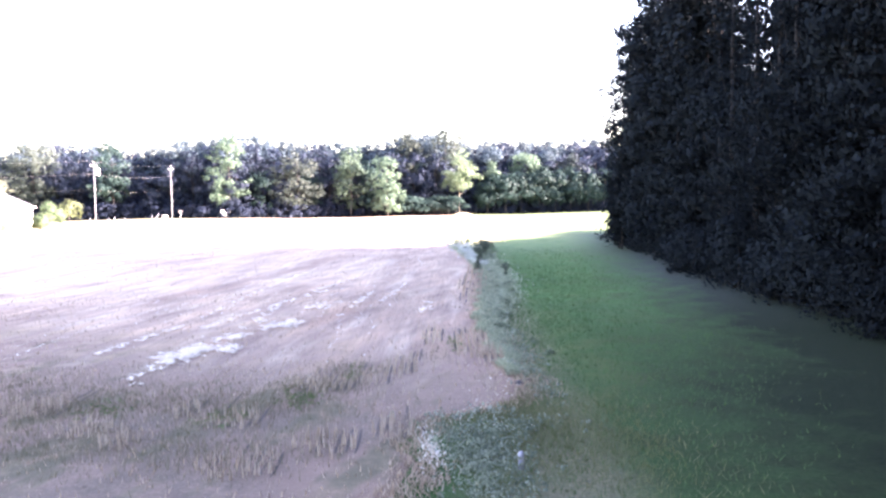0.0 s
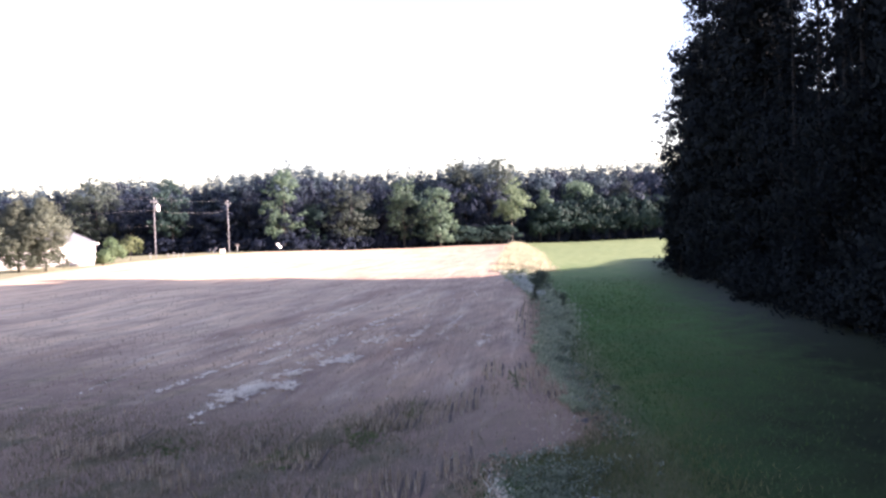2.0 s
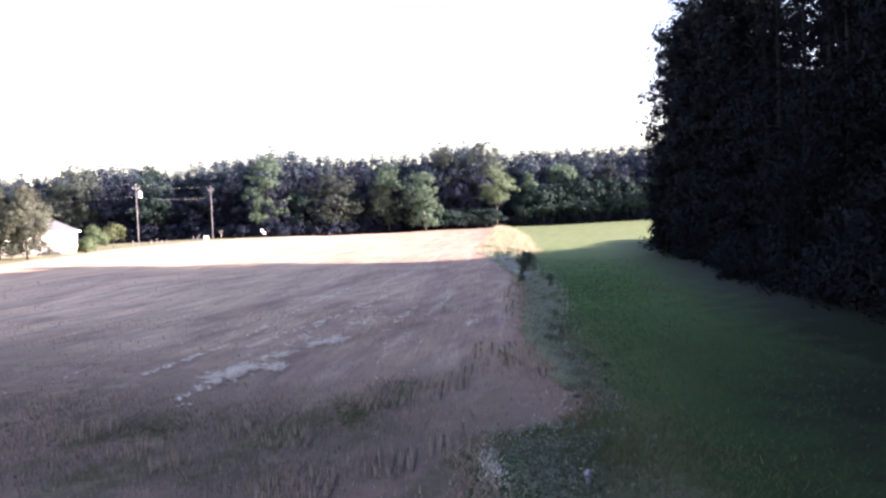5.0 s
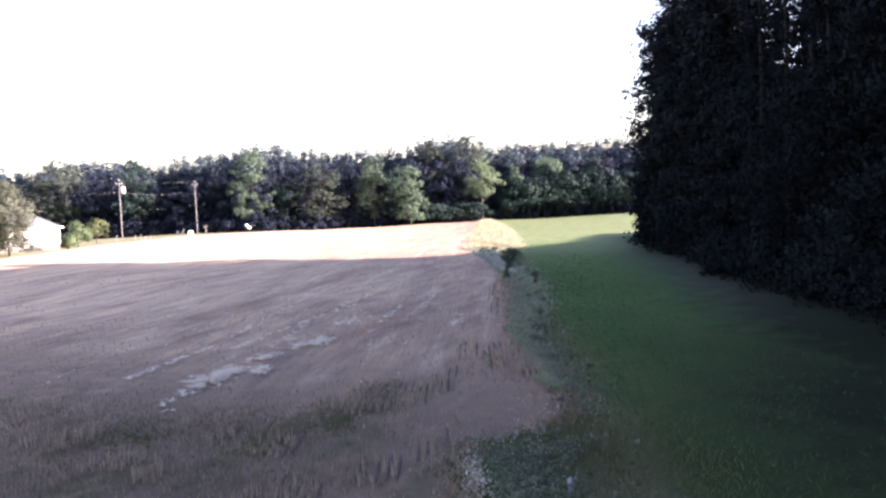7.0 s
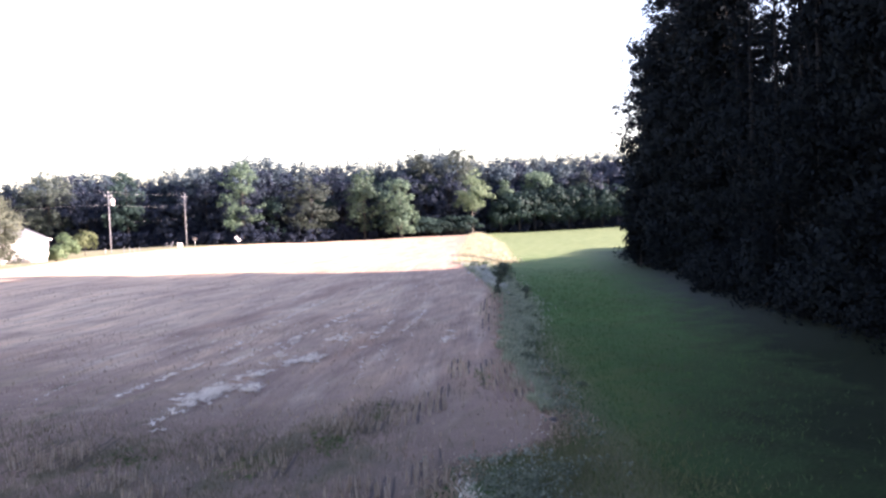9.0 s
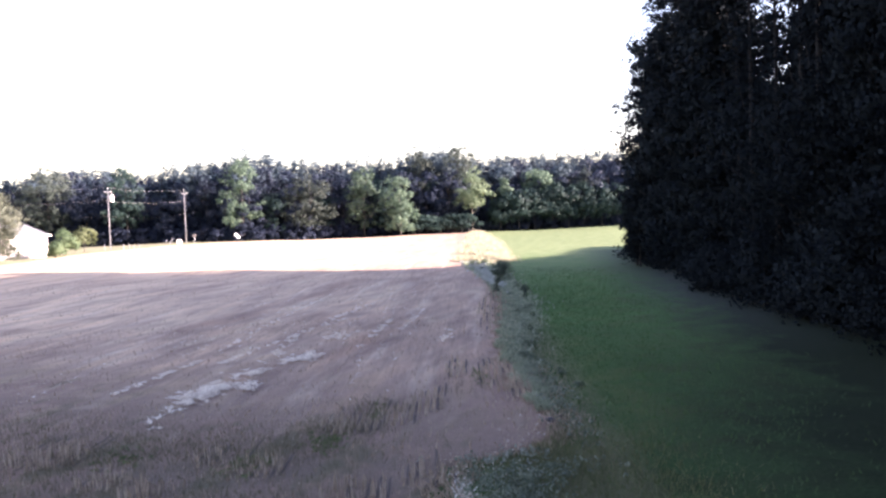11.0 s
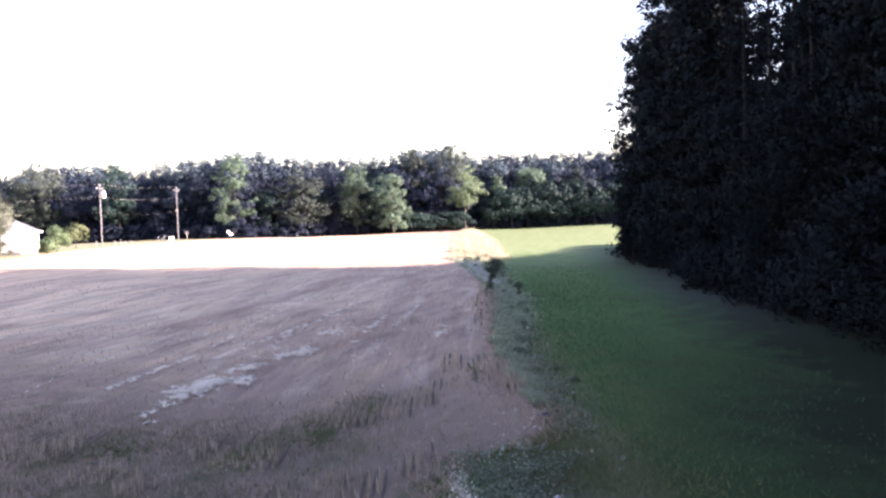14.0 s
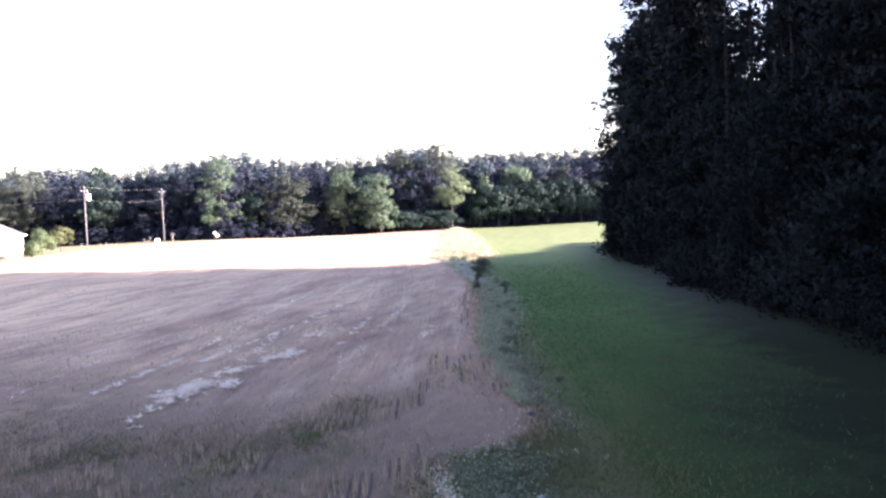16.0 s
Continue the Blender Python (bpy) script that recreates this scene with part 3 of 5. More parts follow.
def woodland(name, label, placed):
    """Many trees deep in a wood, joined into one mesh: pairs of a pattern tree and its placing."""
    cos, idx, starts, mats, slots, nv, nl = [], [], [], [], [], 0, 0
    for proto, m in placed:
        mat4 = np.array(m)
        for o in proto.children:
            me = o.data
            co = np.empty(len(me.vertices) * 3)
            me.vertices.foreach_get("co", co)
            li = np.empty(len(me.loops), np.int32)
            me.loops.foreach_get("vertex_index", li)
            ls = np.empty(len(me.polygons), np.int32)
            me.polygons.foreach_get("loop_start", ls)
            if me.materials[0] not in slots:
                slots.append(me.materials[0])
            cos.append(co.reshape(-1, 3) @ mat4[:3, :3].T + mat4[:3, 3])
            idx.append(li + nv)
            starts.append(ls + nl)
            mats.append(np.full(len(ls), slots.index(me.materials[0]), np.int32))
            nv, nl = nv + len(co) // 3, nl + len(li)
    me = bpy.data.meshes.new(name)
    me.vertices.add(nv)
    me.vertices.foreach_set("co", np.concatenate(cos).reshape(-1))
    me.loops.add(nl)
    me.loops.foreach_set("vertex_index", np.concatenate(idx))
    starts = np.concatenate(starts)
    me.polygons.add(len(starts))
    me.polygons.foreach_set("loop_start", starts)
    for mt in slots:
        me.materials.append(mt)
    me.polygons.foreach_set("material_index", np.concatenate(mats))
    me.update(calc_edges=True)
    return tagged(new(name, me), label, "woodland", kind="stuff")


rng = np.random.default_rng(11)

# near wood
NEAR_LABEL, PINE_LABEL = "tall tree at the edge of the wood, its leaves darkened", "tall dark pine with a bare trunk and thin top"


def sky_shows(x, y):
    """Where the wood is thin from front to back."""
    return abs(x - 0.468 * y) < 3.0 and y > 36


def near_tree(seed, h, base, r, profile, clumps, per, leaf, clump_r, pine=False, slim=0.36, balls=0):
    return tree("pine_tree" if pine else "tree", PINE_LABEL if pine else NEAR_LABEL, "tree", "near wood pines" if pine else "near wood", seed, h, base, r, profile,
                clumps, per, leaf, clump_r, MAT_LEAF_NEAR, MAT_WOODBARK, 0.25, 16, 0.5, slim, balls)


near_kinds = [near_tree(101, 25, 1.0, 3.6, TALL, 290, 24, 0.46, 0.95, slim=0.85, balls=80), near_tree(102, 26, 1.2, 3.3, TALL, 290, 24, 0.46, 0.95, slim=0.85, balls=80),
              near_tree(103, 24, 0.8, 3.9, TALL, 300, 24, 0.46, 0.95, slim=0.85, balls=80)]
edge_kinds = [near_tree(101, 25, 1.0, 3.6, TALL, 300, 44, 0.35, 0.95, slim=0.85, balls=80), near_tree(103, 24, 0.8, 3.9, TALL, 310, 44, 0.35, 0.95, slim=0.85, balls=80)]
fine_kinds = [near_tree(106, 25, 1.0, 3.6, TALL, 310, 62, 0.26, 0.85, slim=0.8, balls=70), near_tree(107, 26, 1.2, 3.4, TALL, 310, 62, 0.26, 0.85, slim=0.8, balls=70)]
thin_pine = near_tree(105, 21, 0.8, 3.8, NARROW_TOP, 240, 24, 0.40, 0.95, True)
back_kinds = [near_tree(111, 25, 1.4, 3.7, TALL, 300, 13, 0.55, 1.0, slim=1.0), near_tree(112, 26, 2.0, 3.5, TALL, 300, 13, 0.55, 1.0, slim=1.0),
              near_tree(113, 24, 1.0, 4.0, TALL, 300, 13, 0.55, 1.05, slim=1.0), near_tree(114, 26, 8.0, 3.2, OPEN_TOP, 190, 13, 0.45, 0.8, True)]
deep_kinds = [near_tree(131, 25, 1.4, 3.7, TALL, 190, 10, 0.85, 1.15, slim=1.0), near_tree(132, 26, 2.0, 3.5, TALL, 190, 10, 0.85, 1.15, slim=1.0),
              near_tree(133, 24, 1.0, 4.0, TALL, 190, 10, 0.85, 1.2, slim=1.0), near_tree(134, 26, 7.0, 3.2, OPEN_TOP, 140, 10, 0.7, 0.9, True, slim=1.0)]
for y in np.arange(-46, 76, 3.7):
    k = int(rng.integers(0, 3))
    yy = y + rng.uniform(-0.7, 0.7)
    xx = wood_edge(yy) + (1.9 if yy > 60 else 3.0) + rng.uniform(-0.4, 0.5)
    kinds = deep_kinds[k] if yy < 12 else fine_kinds[k % 2] if yy < 50 else edge_kinds[k % 2]
    # unseen trees behind y 0 are enlarged to cut sky light
    stand(thin_pine if sky_shows(xx, yy) else kinds, xx + (1.2 if yy > 66 else 1.8 if yy < 16 else 0), yy, rng.uniform(0.95, 1.07) * (1.3 if yy < 0 else 1.0), rng.uniform(0, 360))
for y in np.arange(-45, 74, 4.6):
    yy = y + rng.uniform(-1, 1)
    k = 3 if y < 40 and rng.uniform() < 0.25 else int(rng.integers(0, 3))
    xx = wood_edge(yy) + 8.0 + rng.uniform(-1.2, 1.2)
    stand(deep_kinds[k] if yy < 12 else back_kinds[k], xx, yy, rng.uniform(0.9, 1.08) * (0.58 if sky_shows(xx, yy) else 1.0), rng.uniform(0, 360))
for y in np.arange(38, 73.5, 3.3):
    yy = y + rng.uniform(-0.7, 0.7)
    xx = wood_edge(yy) + 5.6 + rng.uniform(-0.8, 0.8)
    stand(near_kinds[int(rng.integers(0, 3))], xx, yy, rng.uniform(0.9, 1.03) * (0.55 if sky_shows(xx, yy) else 1.0), rng.uniform(0, 360))
deep = []
for y in np.arange(-44, 72, 5.2):
    yy = y + rng.uniform(-1, 1)
    k = 3 if y < 40 and rng.uniform() < 0.25 else int(rng.integers(0, 3))
    xx = wood_edge(yy) + 13.5 + rng.uniform(-1.5, 1.5)
    deep.append((deep_kinds[k], placing(xx, yy, rng.uniform(0.9, 1.05) * (0.66 if sky_shows(xx, yy) else 1.0), rng.uniform(0, 360))))
# the wood's end steps down
def lit_from(y):
    """x at which the sunlit meadow behind the wood begins, along y."""
    return np.interp(y, [77, 81, 88, 91, 94, 110, 115, 120, 140], [4.0, 6.0, 9.4, 12.0, 15.0, 21.5, 25.3, 30.4, 50.0])


def end_height(x, y):
    """How tall the low growth past the wood's tall end is, so that the sun clears it over the meadow."""
    edge = float(lit_from(y + 0.14 * (x - float(lit_from(y)))))
    return max(0.4, 0.26 * (x - edge))


def end_size(x, y, size):
    return size if y < 75.6 else min(size, max(0.03, end_height(x, y) / 25.0))


for yy, dx, size in ((75.0, -0.8, 0.34), (74.0, -1.0, 0.28), (72.6, -0.9, 0.34), (75.2, 1.5, 0.70), (72.0, 1.2, 0.86), (81.5, 2.2, 0.74), (85.5, 2.0, 0.52), (89.0, 1.9, 0.34), (92.5, 2.0, 0.26), (78, 8.0, 0.8), (83, 8.0, 0.6), (88, 7.0, 0.34), (73.6, 5.0, 0.92), (79.6, 4.2, 0.80), (83.4, 4.0, 0.64), (87.2, 3.2, 0.42), (73.8, 1.0, 0.78), (79.5, 2.4, 0.78), (83.6, 2.3, 0.62), (87.4, 2.2, 0.42), (91.0, 2.4, 0.30),
                     (77, 13.5, 0.7), (83, 13, 0.5), (88, 12, 0.3)):
    stand((near_kinds if size > 0.6 else back_kinds)[int(rng.integers(0, 3))], wood_edge(yy) + dx, yy, end_size(wood_edge(yy) + dx, yy, size), rng.uniform(0, 360), wide=1.12)
# hidden low trees, added to cast the shadow edge over the meadow
for yy, xx, size in ((98.0, 33.0, 0.30), (100.5, 37.0, 0.34), (103.5, 41.0, 0.36), (106.5, 46.0, 0.40), (95.0, 37.0, 0.34), (93.5, 29.5, 0.30), (95.6, 30.5, 0.29), (97.0, 31.5, 0.29), (99.0, 33.5, 0.29), (101.5, 35.0, 0.31), (103.0, 37.5, 0.34),
                     (105.0, 40.5, 0.36), (107.5, 43.0, 0.40), (109.5, 46.0, 0.42)):
    stand(back_kinds[2], xx, yy, end_size(xx, yy, size), rng.uniform(0, 360), wide=1.5)
# unseen rear rows added to stop sun leaking through the wood
for y in np.concatenate([np.arange(-48, 8, 6.0), np.arange(10, 69, 3.2)]):
    yy = y + rng.uniform(-1, 1)
    deep.append((deep_kinds[int(rng.integers(0, 3))], placing(wood_edge(yy) + 24.0 + rng.uniform(-1.5, 1.5), yy, rng.uniform(0.72, 0.82), rng.uniform(0, 360), 1.5)))
for y in np.concatenate([np.arange(-48, 8, 6.0), np.arange(10, 71, 3.2)]):
    yy = y + rng.uniform(-1, 1)
    deep.append((deep_kinds[int(rng.integers(0, 3))], placing(wood_edge(yy) + 18.5 + rng.uniform(-1.5, 1.5), yy, rng.uniform(0.72, 0.85), rng.uniform(0, 360), 1.4)))
woodland("woodland", "dense dark trees deep in the near wood, rear rows added to block sun", deep)
# crowns hidden in the wood, added for bumps in the field's shadow edge
shadow_pines = [near_tree(141, 18.8, 14.6, 3.0, PINE_TOP, 110, 24, 0.4, 0.8, True, slim=0.8, balls=24), near_tree(142, 15.5, 10.0, 2.4, PINE_TOP, 100, 24, 0.4, 0.8, True, slim=0.8, balls=20)]
stand(shadow_pines[0], 27.0, 80.2, 1.0, 30)
stand(shadow_pines[0], 28.5, 77.6, 0.97, 140)
stand(shadow_pines[1], 26.0, 77.8, 1.0, 210)
retire(near_kinds + edge_kinds + fine_kinds + back_kinds + deep_kinds + shadow_pines + [thin_pine])

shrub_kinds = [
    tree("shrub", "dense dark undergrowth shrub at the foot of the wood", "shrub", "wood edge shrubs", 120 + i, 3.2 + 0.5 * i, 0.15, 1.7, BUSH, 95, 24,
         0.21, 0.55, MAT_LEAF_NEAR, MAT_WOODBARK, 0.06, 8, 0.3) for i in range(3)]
for y in np.arange(14, 79, 1.9):
    yy = y + rng.uniform(-0.6, 0.6)
    stand(shrub_kinds[int(rng.integers(0, 3))], wood_edge(yy) + rng.uniform(0.2, 1.5), yy, rng.uniform(0.5, 1.2) * (1.0 if yy < 79 else 0.5), rng.uniform(0, 360))
for xx, yy, size in ((26.6, 100.0, 0.24), (31.5, 96.0, 0.9), (35, 95, 1.0)):
    stand(shrub_kinds[1], xx, yy, size, rng.uniform(0, 360))
# hidden shrubs, sized to fill in the shadow on the meadow
for y in np.arange(78, 113, 2.2):
    for dx in (3.2, 6.0, 9.2):
        xx, yy = 0.256 * y + dx + rng.uniform(-0.4, 0.4), y + rng.uniform(-0.5, 0.5)
        size = min(1.6, max(0.2, end_height(xx, yy) / 3.9))
        stand(shrub_kinds[1], xx, yy, size, rng.uniform(0, 360), wide=max(0.9, min(2.5, 0.8 / size)))
retire(shrub_kinds)


# far wood
def far_front(x):
    # beyond x 61 the unseen front bends nearer to shade the thicket
    return np.interp(x, [-220, -95, -60, -35, -12, 21, 61, 68, 76, 140], [196, 190, 190, 187, 198, 204, 207, 201, 195, 190])


far_kinds = [
    tree("tree", "dense dark green tree of the far wood", "tree", "far wood", 201, 17, 1.0, 4.6, ROUND, 165, 16, 0.50, 0.95, MAT_LEAF_DARK, MAT_WOODBARK, 0.22, 8, balls=20),
    tree("tree", "dense dark green tree of the far wood", "tree", "far wood", 202, 18, 1.4, 4.2, OVAL, 165, 16, 0.50, 0.95, MAT_LEAF_DARK, MAT_WOODBARK, 0.22, 8, balls=22),
    tree("tree", "mid-green leafy tree of the far wood", "tree", "far wood", 203, 16, 1.0, 4.8, ROUND, 165, 16, 0.50, 0.95, MAT_LEAF_MID, MAT_WOODBARK, 0.22, 8, balls=20),
    tree("tree", "grey-green tree of the far wood, haze in its colour", "tree", "far wood", 206, 17, 1.0, 4.4, ROUND, 165, 16, 0.50, 0.95, MAT_LEAF_BACK, MAT_WOODBARK, 0.22, 8, balls=20),
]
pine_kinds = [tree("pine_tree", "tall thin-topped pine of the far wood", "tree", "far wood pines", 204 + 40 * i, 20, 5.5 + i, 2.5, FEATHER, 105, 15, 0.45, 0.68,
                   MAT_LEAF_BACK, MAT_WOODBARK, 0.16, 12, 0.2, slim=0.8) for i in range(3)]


def skyline(x):
    """Height of the far wood's tops along x."""
    return float(np.interp(x, [-120, -94, -87, -78, -70, -64, -54, -46, -38.5, -28, -14.6, -1, 3, 7, 11, 15, 19, 26, 39.5, 50.5],
                           [17.0, 16.5, 18.0, 18.8, 16.6, 17.0, 17.8, 19.2, 20.6, 18.8, 18.7, 19.1, 20.4, 21.0, 21.4, 19.8, 18.3, 18.9, 18.7, 19.2]))


x = -142.0
while x < 84:
    k = int(rng.choice([0, 0, 1, 1])) if x < -40 else int(rng.choice([0, 0, 1, 1, 2]))
    stand(far_kinds[k], x, float(far_front(x)) + rng.uniform(0.5, 3.5), skyline(x) / 17.0 * rng.uniform(0.60, 0.82), rng.uniform(0, 360), wide=rng.uniform(0.95, 1.25))
    x += rng.uniform(4.2, 5.6)
x = -142.0
while x < 84:
    k = int(rng.choice([0, 1, 3, 3])) if x < -40 else int(rng.choice([0, 1, 1, 2, 3]))
    stand(far_kinds[k], x, float(far_front(x)) + 9 + rng.uniform(-2.0, 2.0), skyline(x) / 17.0 * rng.uniform(0.80, 0.94), rng.uniform(0, 360), wide=rng.uniform(0.95, 1.2))
    x += rng.uniform(4.0, 5.4)
x = -120.0
while x < 75:
    stand(pine_kinds[int(rng.integers(0, 3))], x, float(far_front(x)) + rng.uniform(11, 15), (skyline(x) * 1.06 - 0.3) / 20.0 * rng.uniform(0.85, 1.05), rng.uniform(0, 360), wide=rng.uniform(0.9, 1.3))
    x += rng.uniform(1.9, 3.4)
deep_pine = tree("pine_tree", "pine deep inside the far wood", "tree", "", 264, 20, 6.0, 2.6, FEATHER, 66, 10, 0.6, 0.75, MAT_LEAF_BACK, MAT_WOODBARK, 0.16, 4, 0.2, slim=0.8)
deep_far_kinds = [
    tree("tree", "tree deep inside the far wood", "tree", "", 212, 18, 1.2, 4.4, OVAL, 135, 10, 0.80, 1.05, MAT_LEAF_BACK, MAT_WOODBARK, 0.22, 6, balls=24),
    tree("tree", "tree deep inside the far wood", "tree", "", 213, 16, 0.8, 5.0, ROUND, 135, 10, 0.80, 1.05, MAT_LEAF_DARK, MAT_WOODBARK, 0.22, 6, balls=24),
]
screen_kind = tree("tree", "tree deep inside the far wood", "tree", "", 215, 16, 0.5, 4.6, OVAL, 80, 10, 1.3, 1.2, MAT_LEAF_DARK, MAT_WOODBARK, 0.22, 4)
far_deep = []
for depth, spacing, lo, hi in ((16, 4.4, 0.84, 0.93), (20, 2.6, 0.96, 1.07), (25, 2.8, 0.96, 1.07), (30, 3.6, 0.80, 0.90), (35, 3.2, 0.80, 0.90)):
    x = -142.0
    while x < 78:
        top = skyline(x) * (1 + 0.003 * depth)
        kind, tall_as = (deep_far_kinds[int(rng.integers(0, 2))], 17.0) if depth < 18 else (deep_pine, 20.0) if depth < 28 else (screen_kind, 16.0)
        far_deep.append((kind, placing(x, float(far_front(x)) + depth + rng.uniform(-2.0, 2.0), top / tall_as * rng.uniform(lo, hi), rng.uniform(0, 360), rng.uniform(1.0, 1.3))))
        x += rng.uniform(0.75, 1.25) * spacing
under = tree("shrub", "dense undergrowth at the foot of the far wood, shade in its leaves", "shrub", "far undergrowth", 220, 5.0, 0.1, 3.4, BUSH, 80, 10, 0.7, 0.9, MAT_LEAF_HEDGE, MAT_WOODBARK, 0.1, 5)
x = -142.0
while x < 80:
    stand(under, x, float(far_front(x)) + rng.uniform(0.0, 1.6), rng.uniform(0.5, 0.9), rng.uniform(0, 360), wide=1.15)
    x += rng.uniform(3.0, 4.4)
x = -142.0
while x < 80:
    stand(under, x, float(far_front(x)) + rng.uniform(6, 8), rng.uniform(0.9, 1.5), rng.uniform(0, 360), wide=1.1)
    x += rng.uniform(4.0, 5.4)
woodland("woodland", "dense green trees deep inside the far wood", far_deep)
retire(far_kinds + pine_kinds + deep_far_kinds + [under, screen_kind, deep_pine])

# single trees that stand out in the far wood's front
def lone(seed, label, x, y, h, base, r, profile, clumps, mat, leaf=0.6, clump_r=0.95, bark=MAT_BARK, trunk_r=0.17):
    ob = tree("tree", label, "tree", "", seed, h, base, r, profile, int(clumps * 1.35), 22, leaf * 0.62, clump_r * 0.78, mat, bark, trunk_r, 10, balls=36)
    ob.matrix_basis = Matrix.Translation((x, y, float(land(x, y))))
    return ob


lone(301, "upright pale green tree in full leaf before the far wood", -1.2, 193.0, 15.8, 0.5, 4.1, TALL, 260, MAT_LEAF_PALE)
lone(302, "broad pale green tree rising over darker trees", -9.8, 196.5, 16.4, 1.0, 4.8, OVAL, 230, MAT_LEAF_PALE)
lone(303, "tall bright green tree rising from the dark wood", -36.2, 187.5, 18.6, 1.5, 4.3, OVAL, 260, MAT_LEAF_PALE)
lone(304, "round-crowned pale green tree on a bare trunk", 15.8, 197.0, 16.4, 5.4, 4.0, MAPLE, 230, MAT_LEAF_MAPLE, bark=MAT_PALEBARK, trunk_r=0.08)
lone(305, "grey-green broad tree at the wood's edge", -21.5, 193.0, 15.2, 1.0, 5.6, ROUND, 260, MAT_LEAF_GREY, 0.6, 1.1)
lone(306, "mid-green tree among darker trees of the far wood", -62.0, 189.0, 16.5, 3.0, 4.6, ROUND, 240, MAT_LEAF_MID)
lone(307, "tall grey-green oak rising over the house", -80.0, 191.0, 18.2, 3.0, 6.0, ROUND, 280, MAT_LEAF_GREY, 0.6, 1.2)
lone(308, "tall grey-green tree rising over the far wood", 13.5, 207.0, 22.2, 8.0, 4.4, ROUND, 180, MAT_LEAF_GREY)
lone(309, "tall grey-green tree rising over the far wood", 3.5, 206.0, 21.2, 8.0, 4.6, ROUND, 180, MAT_LEAF_GREY)
lone(310, "small pale green tree among darker thicket", 24.8, 205.0, 13.0, 5.0, 2.3, ROUND, 130, MAT_LEAF_PALE)
lone(311, "spreading pale green tree rising from a dark thicket", 33.0, 208.0, 15.2, 6.0, 4.8, ROUND, 230, MAT_LEAF_PALE)
lone(312, "pale green tree rising from a dark thicket", 45.0, 209.0, 14.4, 6.0, 3.8, ROUND, 190, MAT_LEAF_GREY)
hedge_kind = tree("tree", "low bushy tree at the foot of the far wood, shade in its leaves", "tree", "far wood front", 221, 9.0, 0.2, 3.2, BUSH, 80, 11, 0.62, 0.85, MAT_LEAF_HEDGE, MAT_WOODBARK, 0.12, 6, balls=16)
x = -140.0
while x < 80:
    yy, low = float(far_front(x)) - rng.uniform(0.5, 1.8), 2.0 <= x <= 14.0
    stand(hedge_kind, x, yy - (1.5 if low else 0.0), 0.46 if low else rng.uniform(0.30, 0.48), rng.uniform(0, 360), wide=1.5)
    x += rng.uniform(3.0, 4.4)
retire([hedge_kind])
low_kinds = [tree("shrub", "low green thicket of young trees before the far wood", "shrub", "far thicket", 320 + i, 9.5, 0.4, 3.6, BUSH, 190, 16, 0.45, 0.75,
                  MAT_LEAF_MID, MAT_BARK, 0.12, 6, balls=18) for i in range(2)]
for xx, yy, size in ((23.0, 202, 0.95), (27.5, 202, 1.1), (31.5, 203, 1.15), (36.0, 203, 1.2), (40, 203.5, 1.1), (44.0, 204, 1.2), (48.5, 204.5, 1.15), (53, 205, 1.1)):
    stand(low_kinds[int(rng.integers(0, 2))], xx, yy, size, rng.uniform(0, 360))
for xx in np.arange(3.0, 15.5, 1.7):
    stand(low_kinds[int(rng.integers(0, 2))], xx, 195.5 + 0.08 * xx, rng.uniform(0.44, 0.54), rng.uniform(0, 360), wide=1.35)
retire(low_kinds)

# by the house
YARD = ([0, 0.08, 0.3, 0.6, 0.85, 1.0], [0.75, 0.95, 1.0, 0.85, 0.55, 0.15])
yard_kinds = [tree("tree", "olive-grey drooping yard tree on several thin stems", "tree", "yard trees", 340 + i, 9.4, 0.6, 2.75, YARD, 640, 32, 0.25, 0.55,
                   MAT_LEAF_YARD, MAT_BARK, 0.12, 10, 1.6, slim=0.6) for i in range(2)]
stand(yard_kinds[0], -55.6, 108.0, 0.98, 20, wide=1.3)
stand(yard_kinds[1], -52.3, 108.5, 1.02, 110, wide=1.22)
retire(yard_kinds)
for seed, xx, yy, h, r, mat, lab in ((360, -50.2, 125.0, 3.7, 2.1, MAT_LEAF_GARDEN, "rounded bright green garden shrub beside the house"),
                                     (361, -51.6, 136.0, 5.4, 2.5, MAT_LEAF_OLIVE, "rounded olive green garden shrub beside the house"),
                                     (362, -48.9, 118.5, 2.4, 1.2, MAT_LEAF_GARDEN, "small green shrub at the corner of the house")):
    s = tree("shrub", lab, "shrub", "", seed, h, 0.15, r, BUSH, 190, 16, 0.24, 0.42, mat, MAT_BARK, 0.06, 6, balls=14)
    s.matrix_basis = Matrix.Translation((xx, yy, float(land(xx, yy))))


